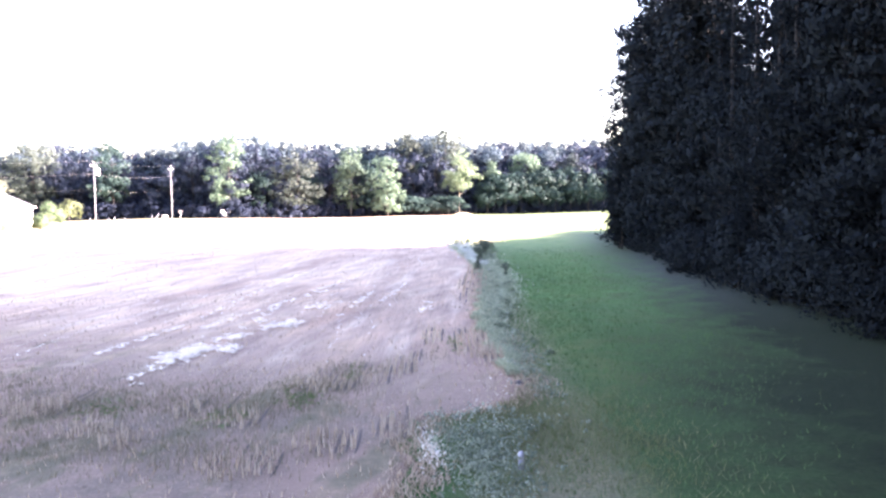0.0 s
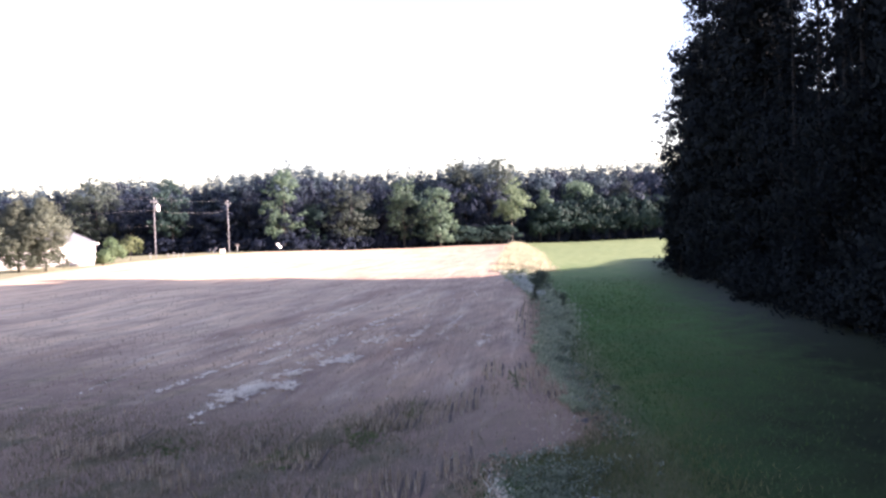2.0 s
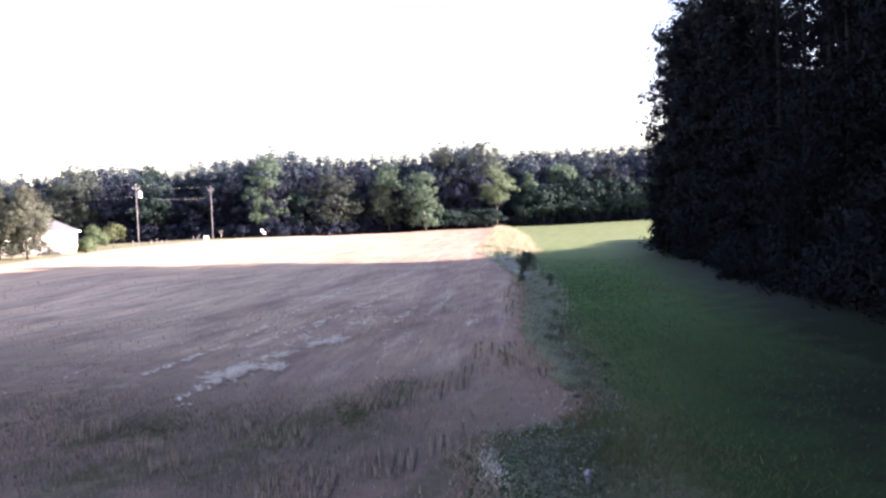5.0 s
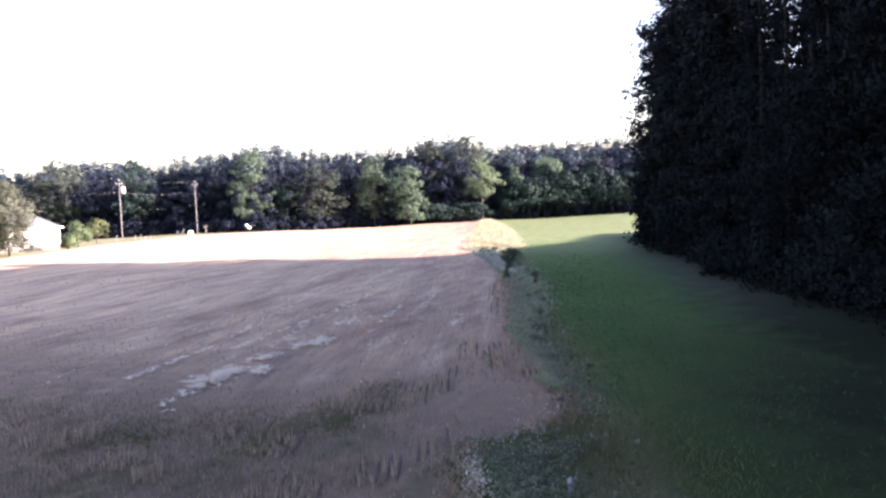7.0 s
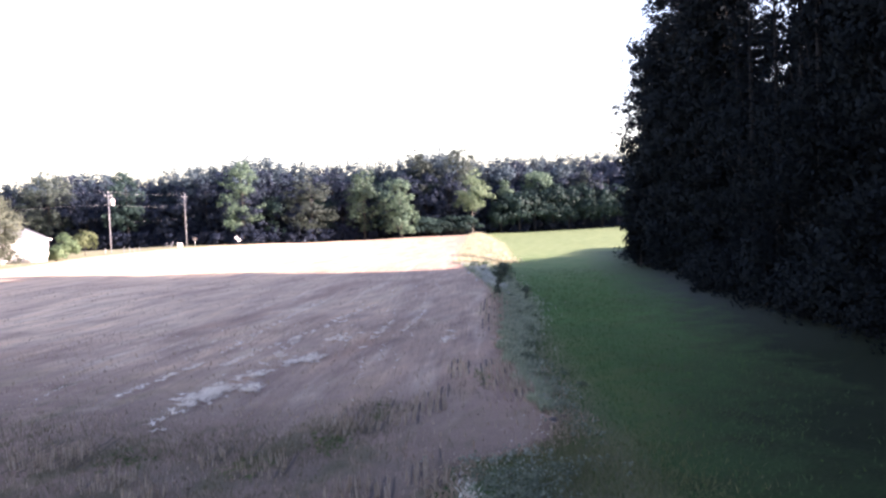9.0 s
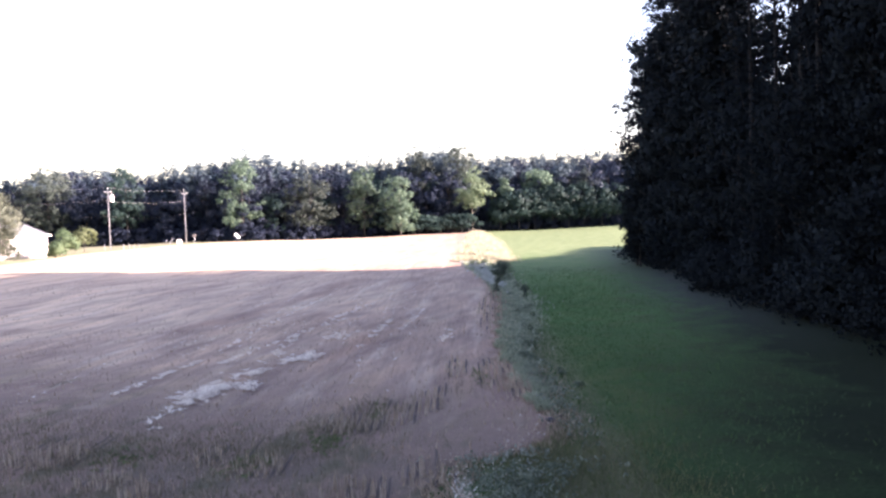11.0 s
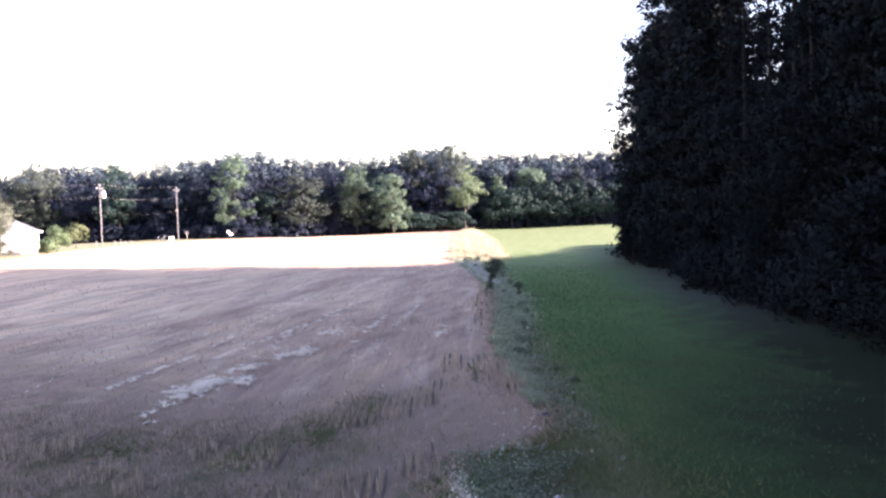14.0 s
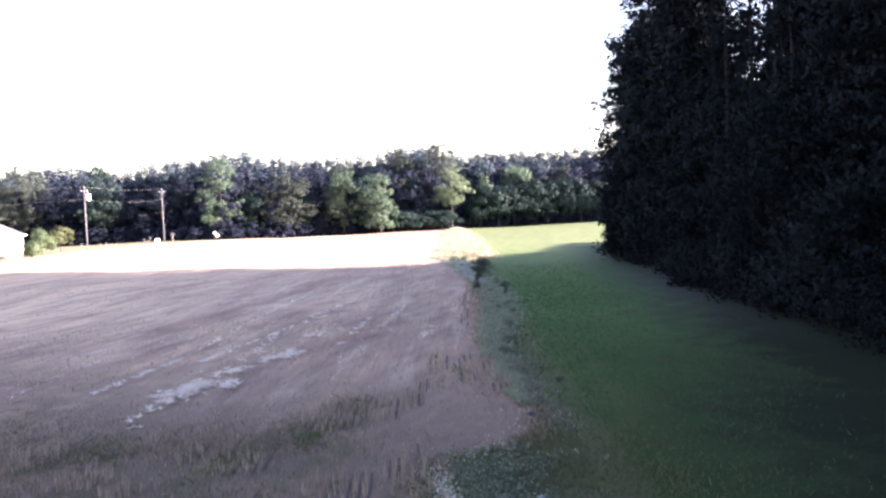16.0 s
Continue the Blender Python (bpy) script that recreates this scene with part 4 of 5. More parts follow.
# ---------------------------------------------------------------- house
def house(m):
    """Single-storey white house, a long block under a grey hip roof with overhanging eaves."""
    ob = thing("house", "single-storey white house with a grey hip roof", "house", "", m)
    lx, ly, hw, t = 13.0, 7.4, 2.9, 0.2
    for sx, sy, cx, cy in ((lx, t, 0, -ly / 2 + t / 2), (lx, t, 0, ly / 2 - t / 2), (t, ly - 2 * t, -lx / 2 + t / 2, 0), (t, ly - 2 * t, lx / 2 - t / 2, 0)):
        part("wall", box_bm(sx, sy, hw, (cx, cy, hw / 2 + 0.3)), MAT_WHITE, ob, "bright white siding")
    part("foundation", box_bm(lx + 0.1, ly + 0.1, 0.9, (0, 0, -0.14)), MAT_CONCRETE, ob)
    o, rise, rl = 0.45, 2.5, lx - ly
    X, Y, z0 = lx / 2 + o, ly / 2 + o, hw + 0.32
    v = [(-X, -Y, z0), (X, -Y, z0), (X, Y, z0), (-X, Y, z0), (-rl / 2, 0, z0 + rise), (rl / 2, 0, z0 + rise),
         (-X, -Y, z0 - 0.12), (X, -Y, z0 - 0.12), (X, Y, z0 - 0.12), (-X, Y, z0 - 0.12)]
    f = [(0, 1, 5, 4), (1, 2, 5), (2, 3, 4, 5), (3, 0, 4), (9, 8, 7, 6), (6, 7, 1, 0), (7, 8, 2, 1), (8, 9, 3, 2), (9, 6, 0, 3)]
    child("roof", mesh_of("roof", v, f, MAT_ROOF), ob, "grey shingles")
    for sx, sy, cx, cy in ((2 * X + 0.06, 0.05, 0, -Y - 0.03), (2 * X + 0.06, 0.05, 0, Y + 0.03), (0.05, 2 * Y, -X - 0.03, 0), (0.05, 2 * Y, X + 0.03, 0)):
        part("fascia", box_bm(sx, sy, 0.2, (cx, cy, z0 - 0.07)), MAT_WHITE, ob)
    for sx in (-1, 1):
        part("corner_board", box_bm(0.12, 0.12, hw, (sx * (lx / 2 - 0.02), -ly / 2 + 0.02, hw / 2 + 0.3)), MAT_WHITE, ob)
    return ob


house(pose(-58.9, 121.0, float(land(-54, 119)) + 0.05, 0, 0, 38))


# ---------------------------------------------------------------- power line
def utility_pole(x, y, h, turn, drum, label):
    """Wooden pole with a short crossarm, insulators and, where there is one, a drum transformer."""
    ob = thing("utility_pole", label, "utility pole", "power line", pose(x, y, float(land(x, y)), 0, 0, turn))
    child("pole", tubes_mesh("pole", [([(0, 0, -0.5), (0, 0, h * 0.5), (0, 0, h)], [0.082, 0.068, 0.052])], MAT_POLE, 12), ob)
    part("crossarm", box_bm(1.1, 0.10, 0.12, (0, 0.16, h - 0.55), 0.015), MAT_POLE, ob)
    for dx in (-0.46, 0.46):
        child("insulator", tubes_mesh("insulator", [([(dx, 0.16, h - 0.48), (dx, 0.16, h - 0.36), (dx, 0.16, h - 0.28)], [0.05, 0.075, 0.04])], MAT_STEEL, 10), ob)
    child("insulator", tubes_mesh("insulator", [([(0, 0, h), (0, 0, h + 0.12), (0, 0, h + 0.2)], [0.05, 0.075, 0.04])], MAT_STEEL, 10), ob)
    part("bracket", box_bm(0.06, 0.3, 0.05, (0.0, -0.28, h * 0.56)), MAT_STEEL, ob)
    if drum:
        z = h - 1.55
        can = child("transformer", tubes_mesh("transformer", [([(0.55, 0, z - 0.55), (0.55, 0, z - 0.5), (0.55, 0, z + 0.42), (0.55, 0, z + 0.5), (0.55, 0, z + 0.55)],
                                                                [0.28, 0.33, 0.33, 0.30, 0.1])], MAT_WHITE, 16), ob, "pale grey drum transformer")
        child("bushing", tubes_mesh("bushing", [([(0.55, 0, z + 0.5), (0.55, 0, z + 0.82)], [0.06, 0.035])], MAT_STEEL, 8), can)
        part("hanger", box_bm(0.25, 0.12, 0.08, (0.16, 0, z)), MAT_STEEL, ob)
    return ob, h


POLES = [(-108.0, 128.0, 10.2), (-48.5, 139.0, 10.1), (-43.5, 167.0, 10.4), (-28.0, 262.0, 10.4)]
utility_pole(*POLES[0], 80, False, "weathered wooden utility pole by the road")
utility_pole(*POLES[1], 25, True, "weathered wooden utility pole with a pale drum transformer")
utility_pole(*POLES[2], 15, False, "weathered wooden utility pole beside the field")


def wire(a, b2, sag, radius=0.008):
    pts = []
    for i in range(17):
        s = i / 16
        p = Vector(a).lerp(Vector(b2), s)
        p.z -= sag * 4 * s * (1 - s)
        pts.append(tuple(p))
    ob = new("power_cable", tubes_mesh("power_cable", [(pts, [radius] * 17)], MAT_WIRE, 5))
    return tagged(ob, "thin sagging overhead power cable between wooden poles", "cable", "power cables")


for (xa, ya, ha), (xb, yb, hb) in zip(POLES[:-2], POLES[1:-1]):
    za, zb = float(land(xa, ya)), float(land(xb, yb))
    for dz, sag, rr in ((0.2, 0.45, 0.0045), (-1.9, 0.5, 0.0055), (-4.4, 0.6, 0.002)):
        wire((xa, ya, za + ha + dz), (xb, yb, zb + hb + dz), sag, rr)


# ---------------------------------------------------------------- small things by the road
def mailbox(x, y):
    ob = thing("mailbox", "white roadside mailbox on a dark post at the field's edge", "mailbox", "", pose(x, y, float(land(x, y)), 0, 0, 25))
    part("post", box_bm(0.12, 0.12, 0.9, (0, 0, 0.35), 0.01), MAT_DARK, ob)
    bm = box_bm(0.62, 0.75, 0.6, (0, 0, 1.1))
    bmesh.ops.bevel(bm, geom=[ed for ed in bm.edges if abs(ed.verts[0].co.z - 1.4) < 0.01 and abs(ed.verts[1].co.z - 1.4) < 0.01], offset=0.2, segments=4, affect="EDGES")
    part("box", bm, MAT_WHITE, ob)
    part("newspaper_box", box_bm(0.5, 0.6, 0.5, (-0.5, 0, 1.55), 0.05), MAT_WHITE, ob)
    part("bracket", box_bm(0.5, 0.08, 0.08, (-0.25, 0, 1.36)), MAT_DARK, ob)
    return ob


mailbox(-35.0, 175.5)


def utility_box(x, y):
    ob = thing("utility_box", "small white utility cabinet beside a wooden pole", "utility box", "", pose(x, y, float(land(x, y)), 0, 0, 10))
    part("body", box_bm(0.9, 0.6, 0.75, (0, 0, 0.4), 0.04), MAT_WHITE, ob)
    part("lid", box_bm(0.98, 0.68, 0.08, (0, 0, 0.82), 0.02), MAT_WHITE, ob)
    return ob


utility_box(-44.6, 166.0)


def stake(x, y, h, lean, r=0.07, mat=None):
    ob = new("stake", tubes_mesh("stake", [([(0, 0, -0.2), (0, 0, h * 0.6), (0.02, 0, h)], [r, r * 0.95, r * 0.7])], mat or MAT_POLE, 8))
    ob.matrix_basis = pose(x, y, float(land(x, y)), 0, lean, 30)
    return tagged(ob, "short weathered wooden stake beside the road", "stake", "roadside stakes")


for sx, sy, sh, sl in ((-47.2, 166, 1.0, 6), (-46.2, 166, 1.3, 16), (-46.6, 167, 0.8, -5), (-46.6, 139.5, 1.0, 0), (-45.9, 140, 1.1, 4), (-45.2, 140.5, 0.8, -6),
                       (-44.6, 141, 0.9, 5), (-49.3, 138.5, 1.1, 2)):
    stake(sx, sy, sh, sl)


def small_sign(x, y):
    ob = thing("road_sign", "small dark sign plate seen edgewise on a thin post", "sign", "", pose(x, y, float(land(x, y)), 0, 0, 20))
    child("post", tubes_mesh("post", [([(0, 0, -0.2), (0, 0, 1.7)], [0.035, 0.035])], MAT_STEEL, 8), ob)
    part("plate", box_bm(0.75, 0.03, 0.45, (0, -0.05, 1.5), 0.01), MAT_STONE, ob)
    return ob


small_sign(-42.0, 167.5)


# post and stone in the near verge
marker = new("marker_post", tubes_mesh("marker_post", [([(0, 0, -0.2), (0, 0, 0.27), (0, 0, 0.31), (0, 0, 0.33)], [0.055, 0.055, 0.045, 0.02])], MAT_PLASTIC, 12))
marker.matrix_basis = pose(2.5, 13.9, float(land(2.5, 13.9)), 3, -2, 0)
tagged(marker, "short grey-white plastic marker post in rough grass", "post")


def stone(x, y, r, seed):
    bm = bmesh.new()
    bmesh.ops.create_icosphere(bm, subdivisions=3, radius=r)
    for vv in bm.verts:
        vv.co *= 1 + 0.35 * noise.noise(vv.co / r * 0.9 + Vector((seed, 0, 0)))
        vv.co.z *= 0.65
    me = bpy.data.meshes.new("stone")
    bm.to_mesh(me)
    bm.free()
    me.materials.append(MAT_STONE)
    ob = new("stone", me)
    ob.matrix_basis = pose(x, y, float(land(x, y)) + r * 0.35, 0, 0, seed * 40)
    return tagged(ob, "dark rounded field stone at the stubble's edge", "stone", "field stones")


stone(3.45, 20.4, 0.13, 1)
stone(3.75, 20.7, 0.08, 2)


# ---------------------------------------------------------------- grass, stubble, weeds
def row_drift(y):
    """How far the drilled rows have bent to +x at y."""
    return 0.0012 * np.clip(y, 0, 50) ** 2 + 0.12 * np.maximum(np.asarray(y) - 50, 0)


def on_land(px, py, up=0.0):
    return np.stack([px, py, land(px, py) + up], 1)


rng = np.random.default_rng(5)


def stuff(name, me, label, category):
    return tagged(new(name, me), label, category, kind="stuff")


# stubble in drilled rows 0.19 m apart: thin and broken in most places, tall and dense in a few
CLEAR_ROWS = ((-1.45, 20.9, 0.75, 1.1), (-0.35, 21.5, 0.40, 1.0), (0.45, 22.8, 0.55, 1.3), (1.55, 27.4, 0.35, 1.5), (2.75, 26.0, 0.65, 2.4), (3.15, 24.0, 0.3, 1.2), (4.6, 45.0, 0.75, 9.0),
              (-8.1, 18.9, 0.8, 0.9), (-4.4, 18.4, 0.3, 0.6), (-3.2, 17.6, 0.5, 0.8), (0.3, 16.4, 0.5, 0.7), (-1.1, 15.6, 0.6, 0.8), (-6.2, 17.0, 0.5, 0.6), (-2.6, 14.4, 0.7, 0.8), (-5.2, 16.2, 0.4, 0.7))
px, py, ph, tall = [], [], [], []
for y_lo, y_hi, x_lo, step, share in ((-12, 11, -16, 0.22, 0.45), (11, 24, -17, 0.09, 0.45), (24, 42, -26, 0.16, 0.45), (42, 75, -36, 0.4, 0.22)):
    a, c = np.meshgrid(np.arange(x_lo - 3.0, 6.0, 0.19), np.arange(y_lo, y_hi, step))
    a, c = a.ravel() + rng.normal(0, 0.03, a.size), c.ravel() + rng.uniform(-step, step, a.size)
    a = a + row_drift(c)
    patchy = 0.5 + 0.5 * np.sin(a * 0.9 + 1.3 * np.sin(c * 0.35)) * np.sin(c * 0.5 + np.sin(a * 0.6))
    keep = (a < field_right(c) - 0.1) & (rng.uniform(0, 1, a.size) < share * (0.3 + patchy))
    px.append(a[keep])
    py.append(c[keep])
    ph.append(rng.uniform(0.06, 0.17, int(keep.sum())))
for cx, cy, hx, hy in CLEAR_ROWS:
    gap = 0.19 if cy < 35 else 0.29
    for rx2 in np.arange(cx - hx, cx + hx, gap):
        reach = hy * math.sqrt(max(0.05, 1 - ((rx2 - cx) / hx) ** 2))
        at = cy - reach * rng.uniform(0.7, 1.0)
        while at < cy + reach:
            q = rng.normal(0, 1, (int(rng.integers(5, 12)) * (2 if cy > 35 else 1), 2)) * (0.018 + 0.0004 * cy if cy < 35 else 0.012, 0.09)
            tall.append(q + (rx2 + float(row_drift(at) - row_drift(cy)), at))
            at += rng.uniform(0.28, 0.75)
px, py, h = np.concatenate(px), np.concatenate(py), np.concatenate(ph)
stuff("stubble", blades_mesh("stubble", on_land(px, py, 0.03), h, rng.uniform(0.015, 0.035, len(px)) * (1 + np.maximum(py, 0) / 45), h * 0.16, MAT_STUBBLE, rng),
      "short upright straw stubble standing in drilled rows", "stubble")

tall = np.concatenate(tall)
tall = tall[tall[:, 0] < field_right(tall[:, 1]) - 0.05]
h = rng.uniform(0.16, 0.40, len(tall))
stuff("stubble", blades_mesh("stubble", on_land(tall[:, 0], tall[:, 1], 0.03), h, rng.uniform(0.014, 0.028, len(tall)) * (1 + tall[:, 1] / 60), h * 0.08, MAT_PALESTUBBLE, rng),
      "taller pale stubble in clear straight rows", "stubble")

# dark soil between the clearest rows, deepened to carry their shade
fv, ff = [], []
for cx, cy, hx, hy in CLEAR_ROWS:
    gap = 0.19 if cy < 35 else 0.29
    for rx2 in np.arange(cx - hx, cx + hx, gap):
        start = cy - hy * rng.uniform(0.5, 1.0)
        while start < cy + hy * 0.9:
            run = rng.uniform(0.8, 2.0)
            if rng.uniform() < 0.6:
                ys2 = np.linspace(start, start + run, 6)
                wid = 0.19 * gap * np.sin(np.linspace(0.25, 2.9, 6)) ** 0.5 * rng.uniform(0.7, 1.15)
                k0 = len(fv)
                mx2 = rx2 + gap / 2 + row_drift(ys2) - row_drift(cy) + rng.normal(0, 0.010, 6)
                for a, c, w2 in zip(mx2, ys2, wid):
                    fv += [(a - w2, c, float(land(a, c)) + 0.058), (a + w2, c, float(land(a, c)) + 0.058)]
                ff += [(k0 + 2 * q, k0 + 2 * q + 1, k0 + 2 * q + 3, k0 + 2 * q + 2) for q in range(5)]
            start += run + rng.uniform(0.05, 0.4)
stuff("bare_soil", mesh_of("bare_soil", fv, ff, plain("shade_darkened_soil", (0.11, 0.085, 0.072), 0.95, grain=18, vary=0.4, bump=0.5)),
      "dark soil and painted shade in gaps between stubble rows", "soil")

# bleached straw lying in patches
def lying(name, spots, label):
    foot, n_all = [], 0
    for cx, cy, rx2, ry2, num in spots:
        foot.append(np.stack([rng.normal(cx, rx2, num), rng.normal(cy, ry2, num)], 1))
    foot = np.concatenate(foot)
    f3 = on_land(foot[:, 0], foot[:, 1], 0.10)
    nb = len(f3)
    return stuff(name, blades_mesh(name, f3, rng.uniform(0.0, 0.085, nb), rng.uniform(0.022, 0.05, nb), np.full(nb, 0.13), MAT_STRAW, rng), label, "straw")


patches = []


def swath(x0, y0, x1, y1, wide, count, size):
    """Scattered tufts of bleached straw along a line on the ground."""
    for q in range(int(count * 1.5)):
        f = rng.uniform(0, 1)
        r = size * rng.uniform(0.25, 1.05)
        patches.append((x0 + f * (x1 - x0) + rng.normal(0, wide), y0 + f * (y1 - y0) + rng.normal(0, wide * 1.5), r, r * rng.uniform(1.2, 2.6), int(12 + 2300 * r * r * rng.uniform(0.7, 1.5))))


for line in ((-6.45, 24.1, -6.0, 26.5, 0.26, 48, 0.055), (-6.15, 25.3, -5.9, 26.4, 0.10, 34, 0.085), (-6.7, 22.8, -6.5, 24.4, 0.24, 10, 0.024), (-5.05, 25.6, -5.1, 26.6, 0.16, 16, 0.055),
             (-5.75, 27.8, -5.0, 28.6, 0.18, 22, 0.05), (-4.5, 30.3, -3.6, 31.3, 0.28, 34, 0.055), (-5.3, 29.0, -4.9, 36.8, 0.16, 16, 0.045), (-3.3, 34.8, -2.8, 37.0, 0.25, 14, 0.05),
             (-9.0, 25.6, -7.8, 31.1, 0.06, 20, 0.032), (-1.9, 32.5, -0.85, 41.5, 0.07, 16, 0.04), (-6.8, 20.5, -6.55, 22.4, 0.3, 4, 0.018), (1.4, 33.0, 1.9, 37.0, 0.10, 8, 0.05),
             (-7.5, 33.5, -5.5, 54.0, 0.08, 26, 0.030), (-6.9, 30.5, -3.2, 42.3, 0.10, 26, 0.034), (-4.0, 41.0, -1.6, 52.0, 0.08, 16, 0.035), (-0.3, 37.0, 0.9, 46.0, 0.08, 12, 0.035)):
    swath(*line)
lying("straw", patches + [(float(sx) + 0.1 * float(sy), float(sy), 0.05, 1.2 + 0.04 * sy, 12) for sx, sy in zip(rng.uniform(-15, -2.5, 50), rng.uniform(27, 60, 50))],
      "bleached pale straw lying loose in patches on the stubble")

fl = np.concatenate([np.stack([rng.normal(0.95, 0.12, 380), rng.normal(15.2, 0.8, 380)], 1), np.stack([rng.normal(2.0, 0.7, 50), rng.normal(17.2, 0.6, 50)], 1),
                     np.stack([rng.normal(3.0, 0.5, 36), rng.normal(20.0, 0.6, 36)], 1)])
stuff("straw", blades_mesh("straw", on_land(fl[:, 0], fl[:, 1], 0.05), rng.uniform(0.01, 0.08, len(fl)), rng.uniform(0.02, 0.05, len(fl)), np.full(len(fl), 0.05), MAT_STRAW, rng),
      "pale chaff caught in rough grass at the field's corner", "straw")

# mown grass of the green strip
num = 146000
gy2 = 9 + (rng.uniform(0, 1, num) ** 1.7) * 75
gx2 = rng.uniform(0, 1, num)
gy2[:26000] = 9 - 24 * rng.uniform(0, 1, 26000) ** 1.4
lo, hi = field_right(gy2) + 0.1, wood_edge(gy2) - 2.0 + rng.normal(0, 0.8, num)
gx2 = lo + (hi - lo) * gx2
thin_out = (gy2 < 20.5) & (gx2 < rng.normal(3.5, 0.8, num)) & (rng.uniform(0, 1, num) < 0.75)
thin_out |= rng.uniform(0, 1, num) > np.clip((78 - gy2) / 55, 0, 1) * np.clip((hi - gx2) / np.interp(gy2, [20, 45], [10.0, 5.0]), 0, 1) ** np.interp(gy2, [20, 45], [2.5, 1.6])
gx2, gy2, num = gx2[~thin_out], gy2[~thin_out], int((~thin_out).sum())
h = rng.uniform(0.05, 0.13, num)
stuff("grass", blades_mesh("grass", on_land(gx2, gy2), h, rng.uniform(0.006, 0.014, num) * (1 + np.maximum(gy2, 0) / 26), h * 0.5, MAT_GRASS, rng),
      "short mown green grass between field and wood", "grass")


# weeds along the field's edge and in patches of the stubble
def weeds(name, spots, label, mat, hmin, hmax, leaf):
    cen, spread = [], []
    for cx, cy, rx2, ry2, num2 in spots:
        qx, qy = rng.normal(cx, rx2, num2), rng.normal(cy, ry2, num2)
        hh = rng.uniform(hmin, hmax, num2)
        cen.append(on_land(qx, qy) + np.stack([0 * hh, 0 * hh, hh * 0.6], 1))
        spread.append(hh * 0.7)
    return stuff(name, leaves_mesh(name, np.concatenate(cen), np.concatenate(spread), 12, leaf, mat, rng, -0.8), label, "weeds")


edge_spots = [(float(field_right(y)) + 0.45, y, 0.28, 1.0, 26) for y in np.arange(20, 80, 2.0)]
edge_spots += [(2.0, 15.9, 0.5, 0.6, 130), (1.8, 14.6, 0.45, 0.9, 150), (2.9, 16.6, 0.5, 0.4, 30), (1.9, 13.0, 0.4, 0.9, 80)]
weeds("weeds", edge_spots, "rough dark weeds along the edge of the stubble", MAT_DOCK, 0.08, 0.26, 0.065)
MAT_PALEWEED = blade_material("pale_grey_weed", [(0.2, (0.20, 0.24, 0.19)), (0.55, (0.31, 0.35, 0.29)), (0.85, (0.50, 0.52, 0.46))], 0.35)
weeds("weeds", [(6.5, 66.0, 0.35, 3.0, 90), (6.9, 72.0, 0.5, 4.0, 110), (6.6, 80.0, 0.7, 4.0, 90), (6.2, 58.0, 0.2, 3.0, 40), (1.6, 17.4, 0.5, 0.15, 12), (2.6, 17.6, 0.3, 0.2, 6), (3.6, 22.0, 0.12, 0.8, 8)],
      "pale grey-green leafy weeds beside the stubble", MAT_PALEWEED, 0.10, 0.30, 0.09)
MAT_WHITEWEED = blade_material("whitish_weed", [(0.2, (0.34, 0.38, 0.36)), (0.55, (0.50, 0.54, 0.51)), (0.85, (0.72, 0.74, 0.71))], 0.35)
weeds("weeds", [(6.35, 63.0, 0.25, 3.5, 70), (6.7, 70.0, 0.4, 4.5, 120), (6.5, 79.0, 0.5, 3.5, 70)],
      "whitish flowering weeds where the stubble ends", MAT_WHITEWEED, 0.14, 0.40, 0.13)
MAT_GREENWEED = blade_material("green_weed", [(0.2, (0.075, 0.125, 0.052)), (0.55, (0.135, 0.20, 0.085)), (0.85, (0.23, 0.29, 0.14))], 0.25)
weeds("weeds", [(-1.95, 19.3, 0.26, 0.45, 90), (-6.4, 18.6, 0.4, 0.5, 50), (-3.5, 17.6, 0.35, 0.4, 60), (-0.9, 21.9, 0.15, 0.6, 40), (2.2, 26.0, 0.12, 0.7, 40)],
      "small bright green weed patches among the stubble", MAT_GREENWEED, 0.05, 0.14, 0.05)
patch_spots = [(-3.0, 18.6, 1.2, 0.9, 120), (-6.0, 19.5, 1.4, 1.0, 130), (-8.6, 18.0, 1.4, 1.2, 130), (-1.8, 20.6, 0.5, 0.5, 50), (-10.5, 21.5, 1.6, 1.0, 110),
               (-3.2, 15.2, 1.0, 0.8, 80), (-6.5, 15.8, 1.2, 0.8, 90), (1.5, 24.5, 0.3, 0.9, 8), (-0.9, 22.4, 0.4, 0.7, 40)]
qx = np.concatenate([rng.normal(cx, 1.3 * sx, num2 * 24) for cx, cy, sx, sy, num2 in patch_spots])
qy = np.concatenate([rng.normal(cy, 1.1 * sy, num2 * 24) for cx, cy, sx, sy, num2 in patch_spots])
inside = qx < field_right(qy) - 0.2
qx, qy = qx[inside], qy[inside]
h = rng.uniform(0.06, 0.2, len(qx))
stuff("weeds", blades_mesh("weeds", on_land(qx, qy, 0.03), h, rng.uniform(0.008, 0.022, len(qx)), h * 0.3, MAT_TWITCH, rng),
      "low green weeds growing through the stubble", "weeds")

vy = 21.5 + 70 * rng.uniform(0, 1, 42000) ** 1.2
vx = field_right(vy) + np.abs(rng.normal(0, np.interp(vy, [20, 28, 40, 90], [0.15, 0.32, 0.75, 1.0]), len(vy))) - 0.15
h = rng.uniform(0.06, 0.22, len(vx))
stuff("verge_grass", blades_mesh("verge_grass", on_land(vx, vy), h, rng.uniform(0.02, 0.05, len(vx)) * (1 + vy / 40), h * 0.5, MAT_WEED, rng),
      "rough grey-green grass between stubble and mown strip", "grass")

MAT_ROUGH = blade_material("rough_olive_grass", [(0.2, (0.095, 0.120, 0.055)), (0.55, (0.160, 0.178, 0.084)), (0.85, (0.24, 0.238, 0.128))], 0.3)
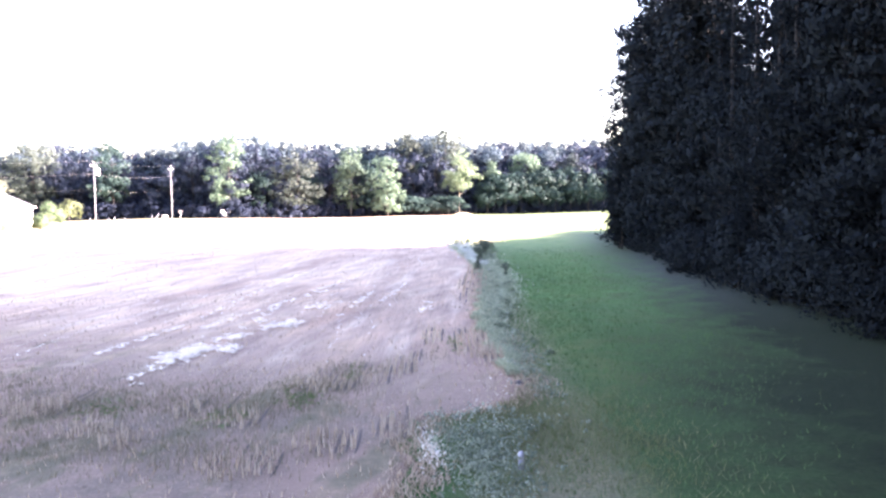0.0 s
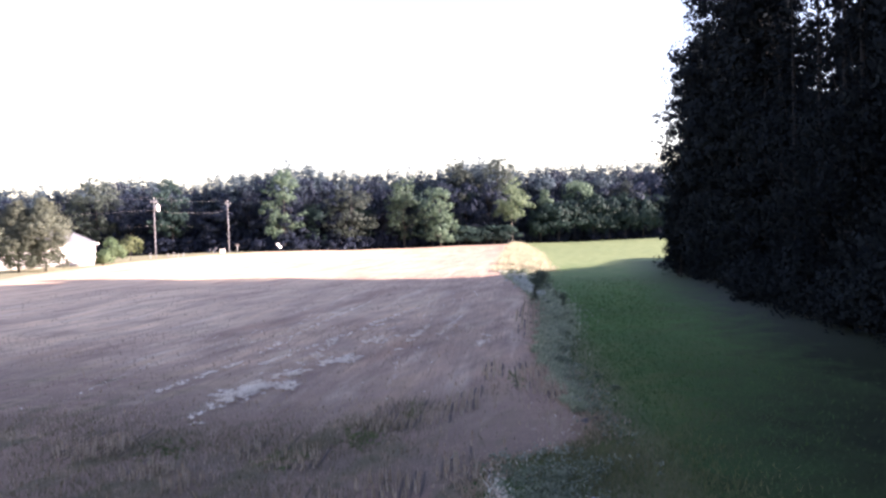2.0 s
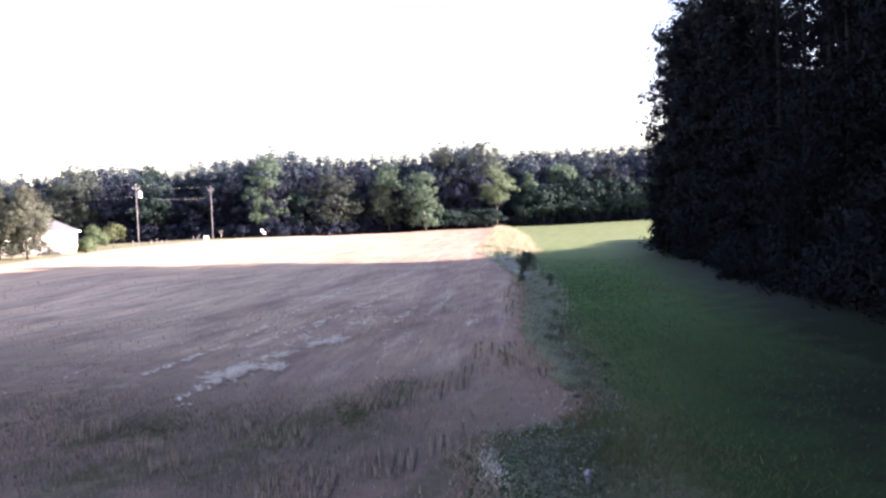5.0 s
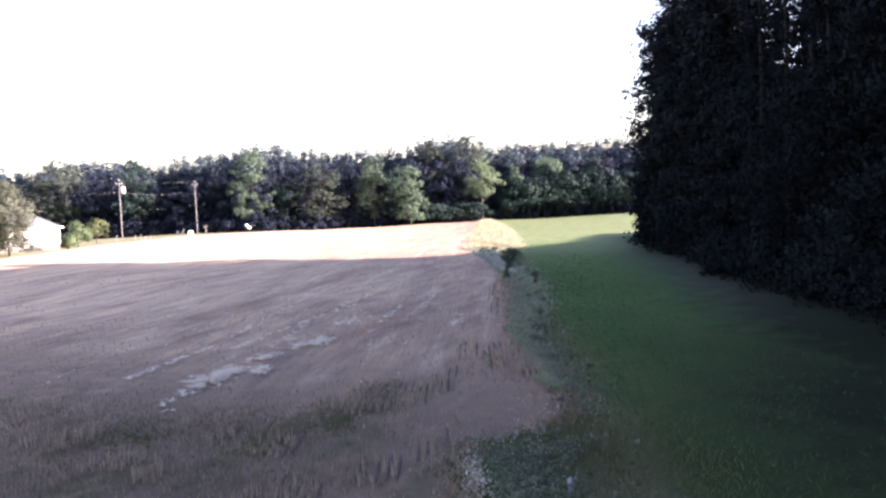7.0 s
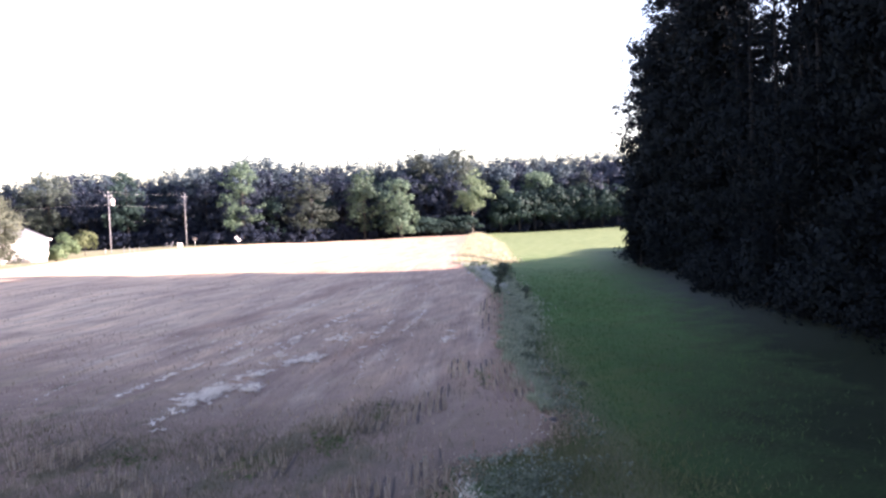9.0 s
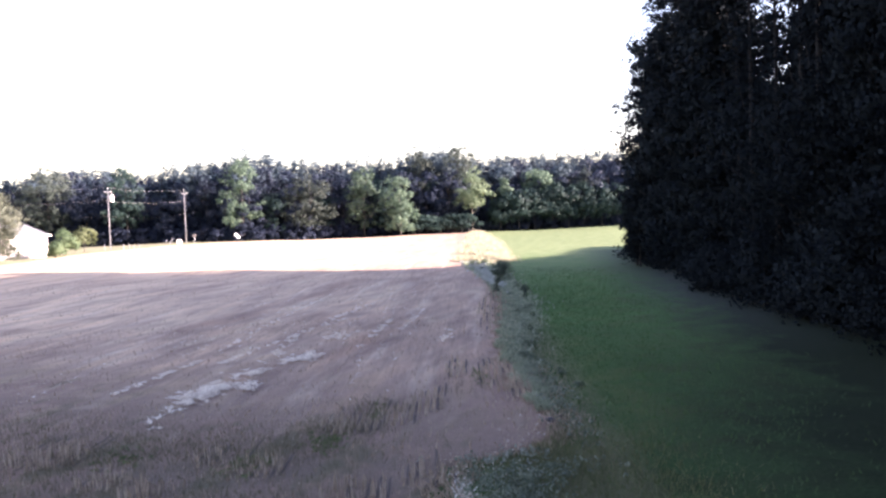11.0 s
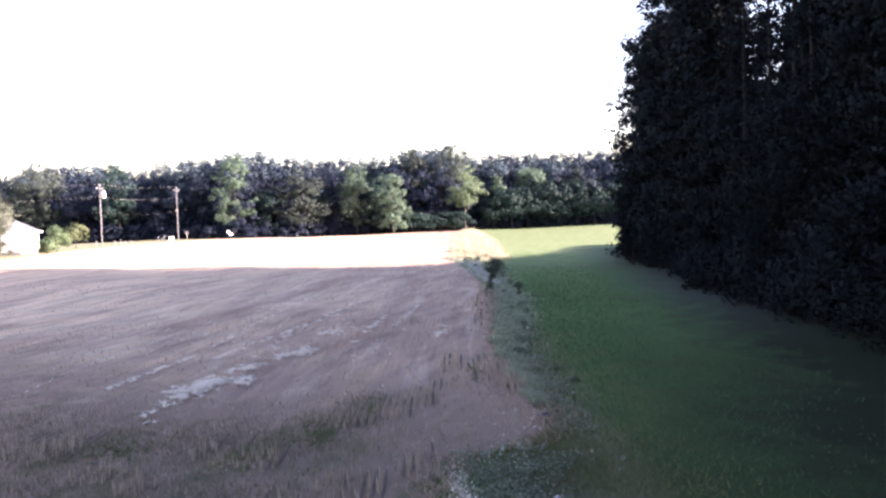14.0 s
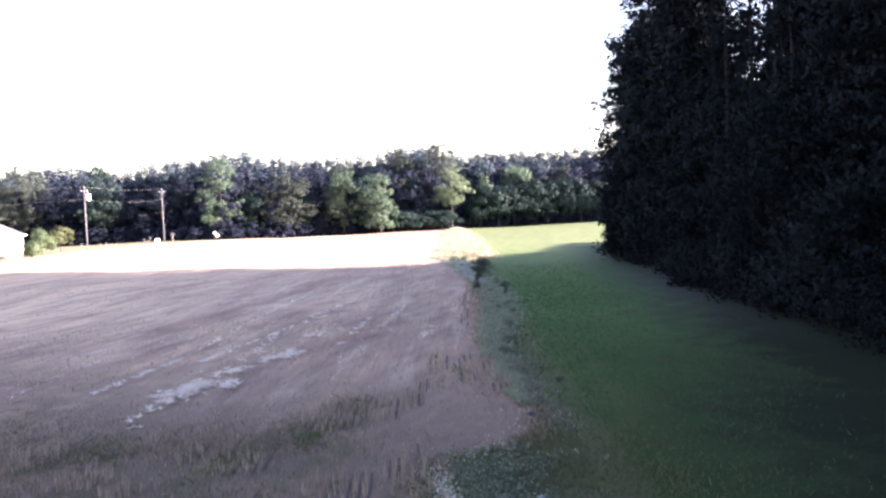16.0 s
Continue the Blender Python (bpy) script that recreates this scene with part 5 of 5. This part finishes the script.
ox = np.concatenate([rng.normal(3.2, 0.8, 5200), rng.normal(4.4, 0.9, 2600), rng.normal(2.6, 0.5, 1800)])
oy = np.concatenate([rng.normal(16.6, 1.9, 5200), rng.normal(15.4, 2.2, 2600), rng.normal(18.2, 0.7, 1800)])
out_of_field = ox > field_right(oy) - 0.1
ox, oy = ox[out_of_field], oy[out_of_field]
h = rng.uniform(0.06, 0.2, len(ox))
stuff("rough_grass", blades_mesh("rough_grass", on_land(ox, oy), h, rng.uniform(0.008, 0.020, len(ox)), h * 0.6, MAT_ROUGH, rng),
      "rough olive brown grass at the field's corner", "grass")

# loose straw-coloured fringe that breaks the field's edge
wy = 11 + 60 * rng.uniform(0, 1, 9000) ** 1.6
wx = field_right(wy) + rng.normal(0.05, 0.32, len(wy))
h = rng.uniform(0.05, 0.18, len(wx))
stuff("edge_stubble", blades_mesh("edge_stubble", on_land(wx, wy, 0.01), h, rng.uniform(0.015, 0.04, len(wx)) * (1 + wy / 45), h * 0.5, MAT_STUBBLE, rng),
      "thin straw stubble straggling over the field's edge", "stubble")

# taller dark clumps at the field's edge
MAT_CLUMP = leaf_material("clump_leaves", (0.075, 0.108, 0.074), (0.19, 0.235, 0.158), 0.35)
clump_kinds = [tree("shrub", "ragged green weed clump at the field's edge", "shrub", "edge clumps", 400 + i, 1.3 - 0.3 * i, 0.02, 0.62, BUSH, 34, 22, 0.11, 0.26,
                    MAT_CLUMP, MAT_BARK, 0.015, 6) for i in range(3)]
sapling = tree("shrub", "narrow dark green sapling at the field's edge", "shrub", "", 410, 2.3, 0.05, 0.62, ([0, 0.3, 0.52, 0.72, 0.9, 1.0], [0.36, 0.30, 0.36, 0.9, 1.0, 0.55]), 80, 20, 0.11, 0.22,
               leaf_material("sapling_leaves", (0.050, 0.076, 0.060), (0.122, 0.158, 0.116), 0.3), MAT_BARK, 0.03, 8)
sapling.matrix_basis = pose(5.55, 52.6, float(land(5.55, 52.6)), 2, 9, 0) @ Matrix.Diagonal((0.74, 0.74, 0.90, 1))
copy_thing(sapling, pose(7.0, 49.5, float(land(7.0, 49.5)), 0, -4, 80) @ Matrix.Diagonal((0.55, 0.55, 0.40, 1)))
clump_spots = [(7.2, 66.0, 0.7, 1.3), (7.9, 68.4, 0.8, 1.3), (8.3, 72.0, 0.85, 1.4), (8.8, 76.5, 0.8, 1.5), (7.4, 70.0, 0.6, 1.6), (6.8, 75.0, 0.5, 1.8),
               (6.4, 80.0, 0.6, 1.8), (7.6, 81.5, 0.7, 1.7), (7.1, 63.0, 0.4, 1.8), (9.4, 79.0, 0.45, 1.8), (7.8, 64.4, 0.4, 1.8), (6.9, 84.0, 0.5, 1.9)]
for y in np.arange(24.0, 63.0, 1.7):
    yy = y + rng.uniform(-0.8, 0.8)
    clump_spots.append((float(field_right(yy)) + rng.uniform(0.7, 1.5), yy, rng.uniform(0.12, 0.30), rng.uniform(1.4, 2.0)))
for xx, yy, size, wide in clump_spots:
    stand(clump_kinds[int(rng.integers(0, 3))], xx, yy, size, rng.uniform(0, 360), wide=wide)
retire(clump_kinds)

# tall dry grass running up between field and green
num = 30000
ty = 86 + 110 * rng.uniform(0, 1, num) ** 1.2
across = rng.uniform(-0.12, 1, num) + rng.normal(0, 0.12, num)
strip_l, strip_r = np.interp(ty, [86, 104, 134, 193], [5.9, 7.5, 10.1, 15.2]), np.interp(ty, [90, 111, 136, 164, 189], [10.9, 12.7, 14.6, 16.5, 17.4])
tx = strip_l + across * (strip_r - strip_l)
h = rng.uniform(0.18, 0.55, num) * (1 + 0.6 * np.sin(tx * 1.3 + ty * 0.35))
stuff("tall_dry_grass", blades_mesh("tall_dry_grass", on_land(tx, ty), h, rng.uniform(0.035, 0.09, num), h * 0.45, MAT_DRYGRASS, rng),
      "uncut pale dry grass strip beside the field", "grass")
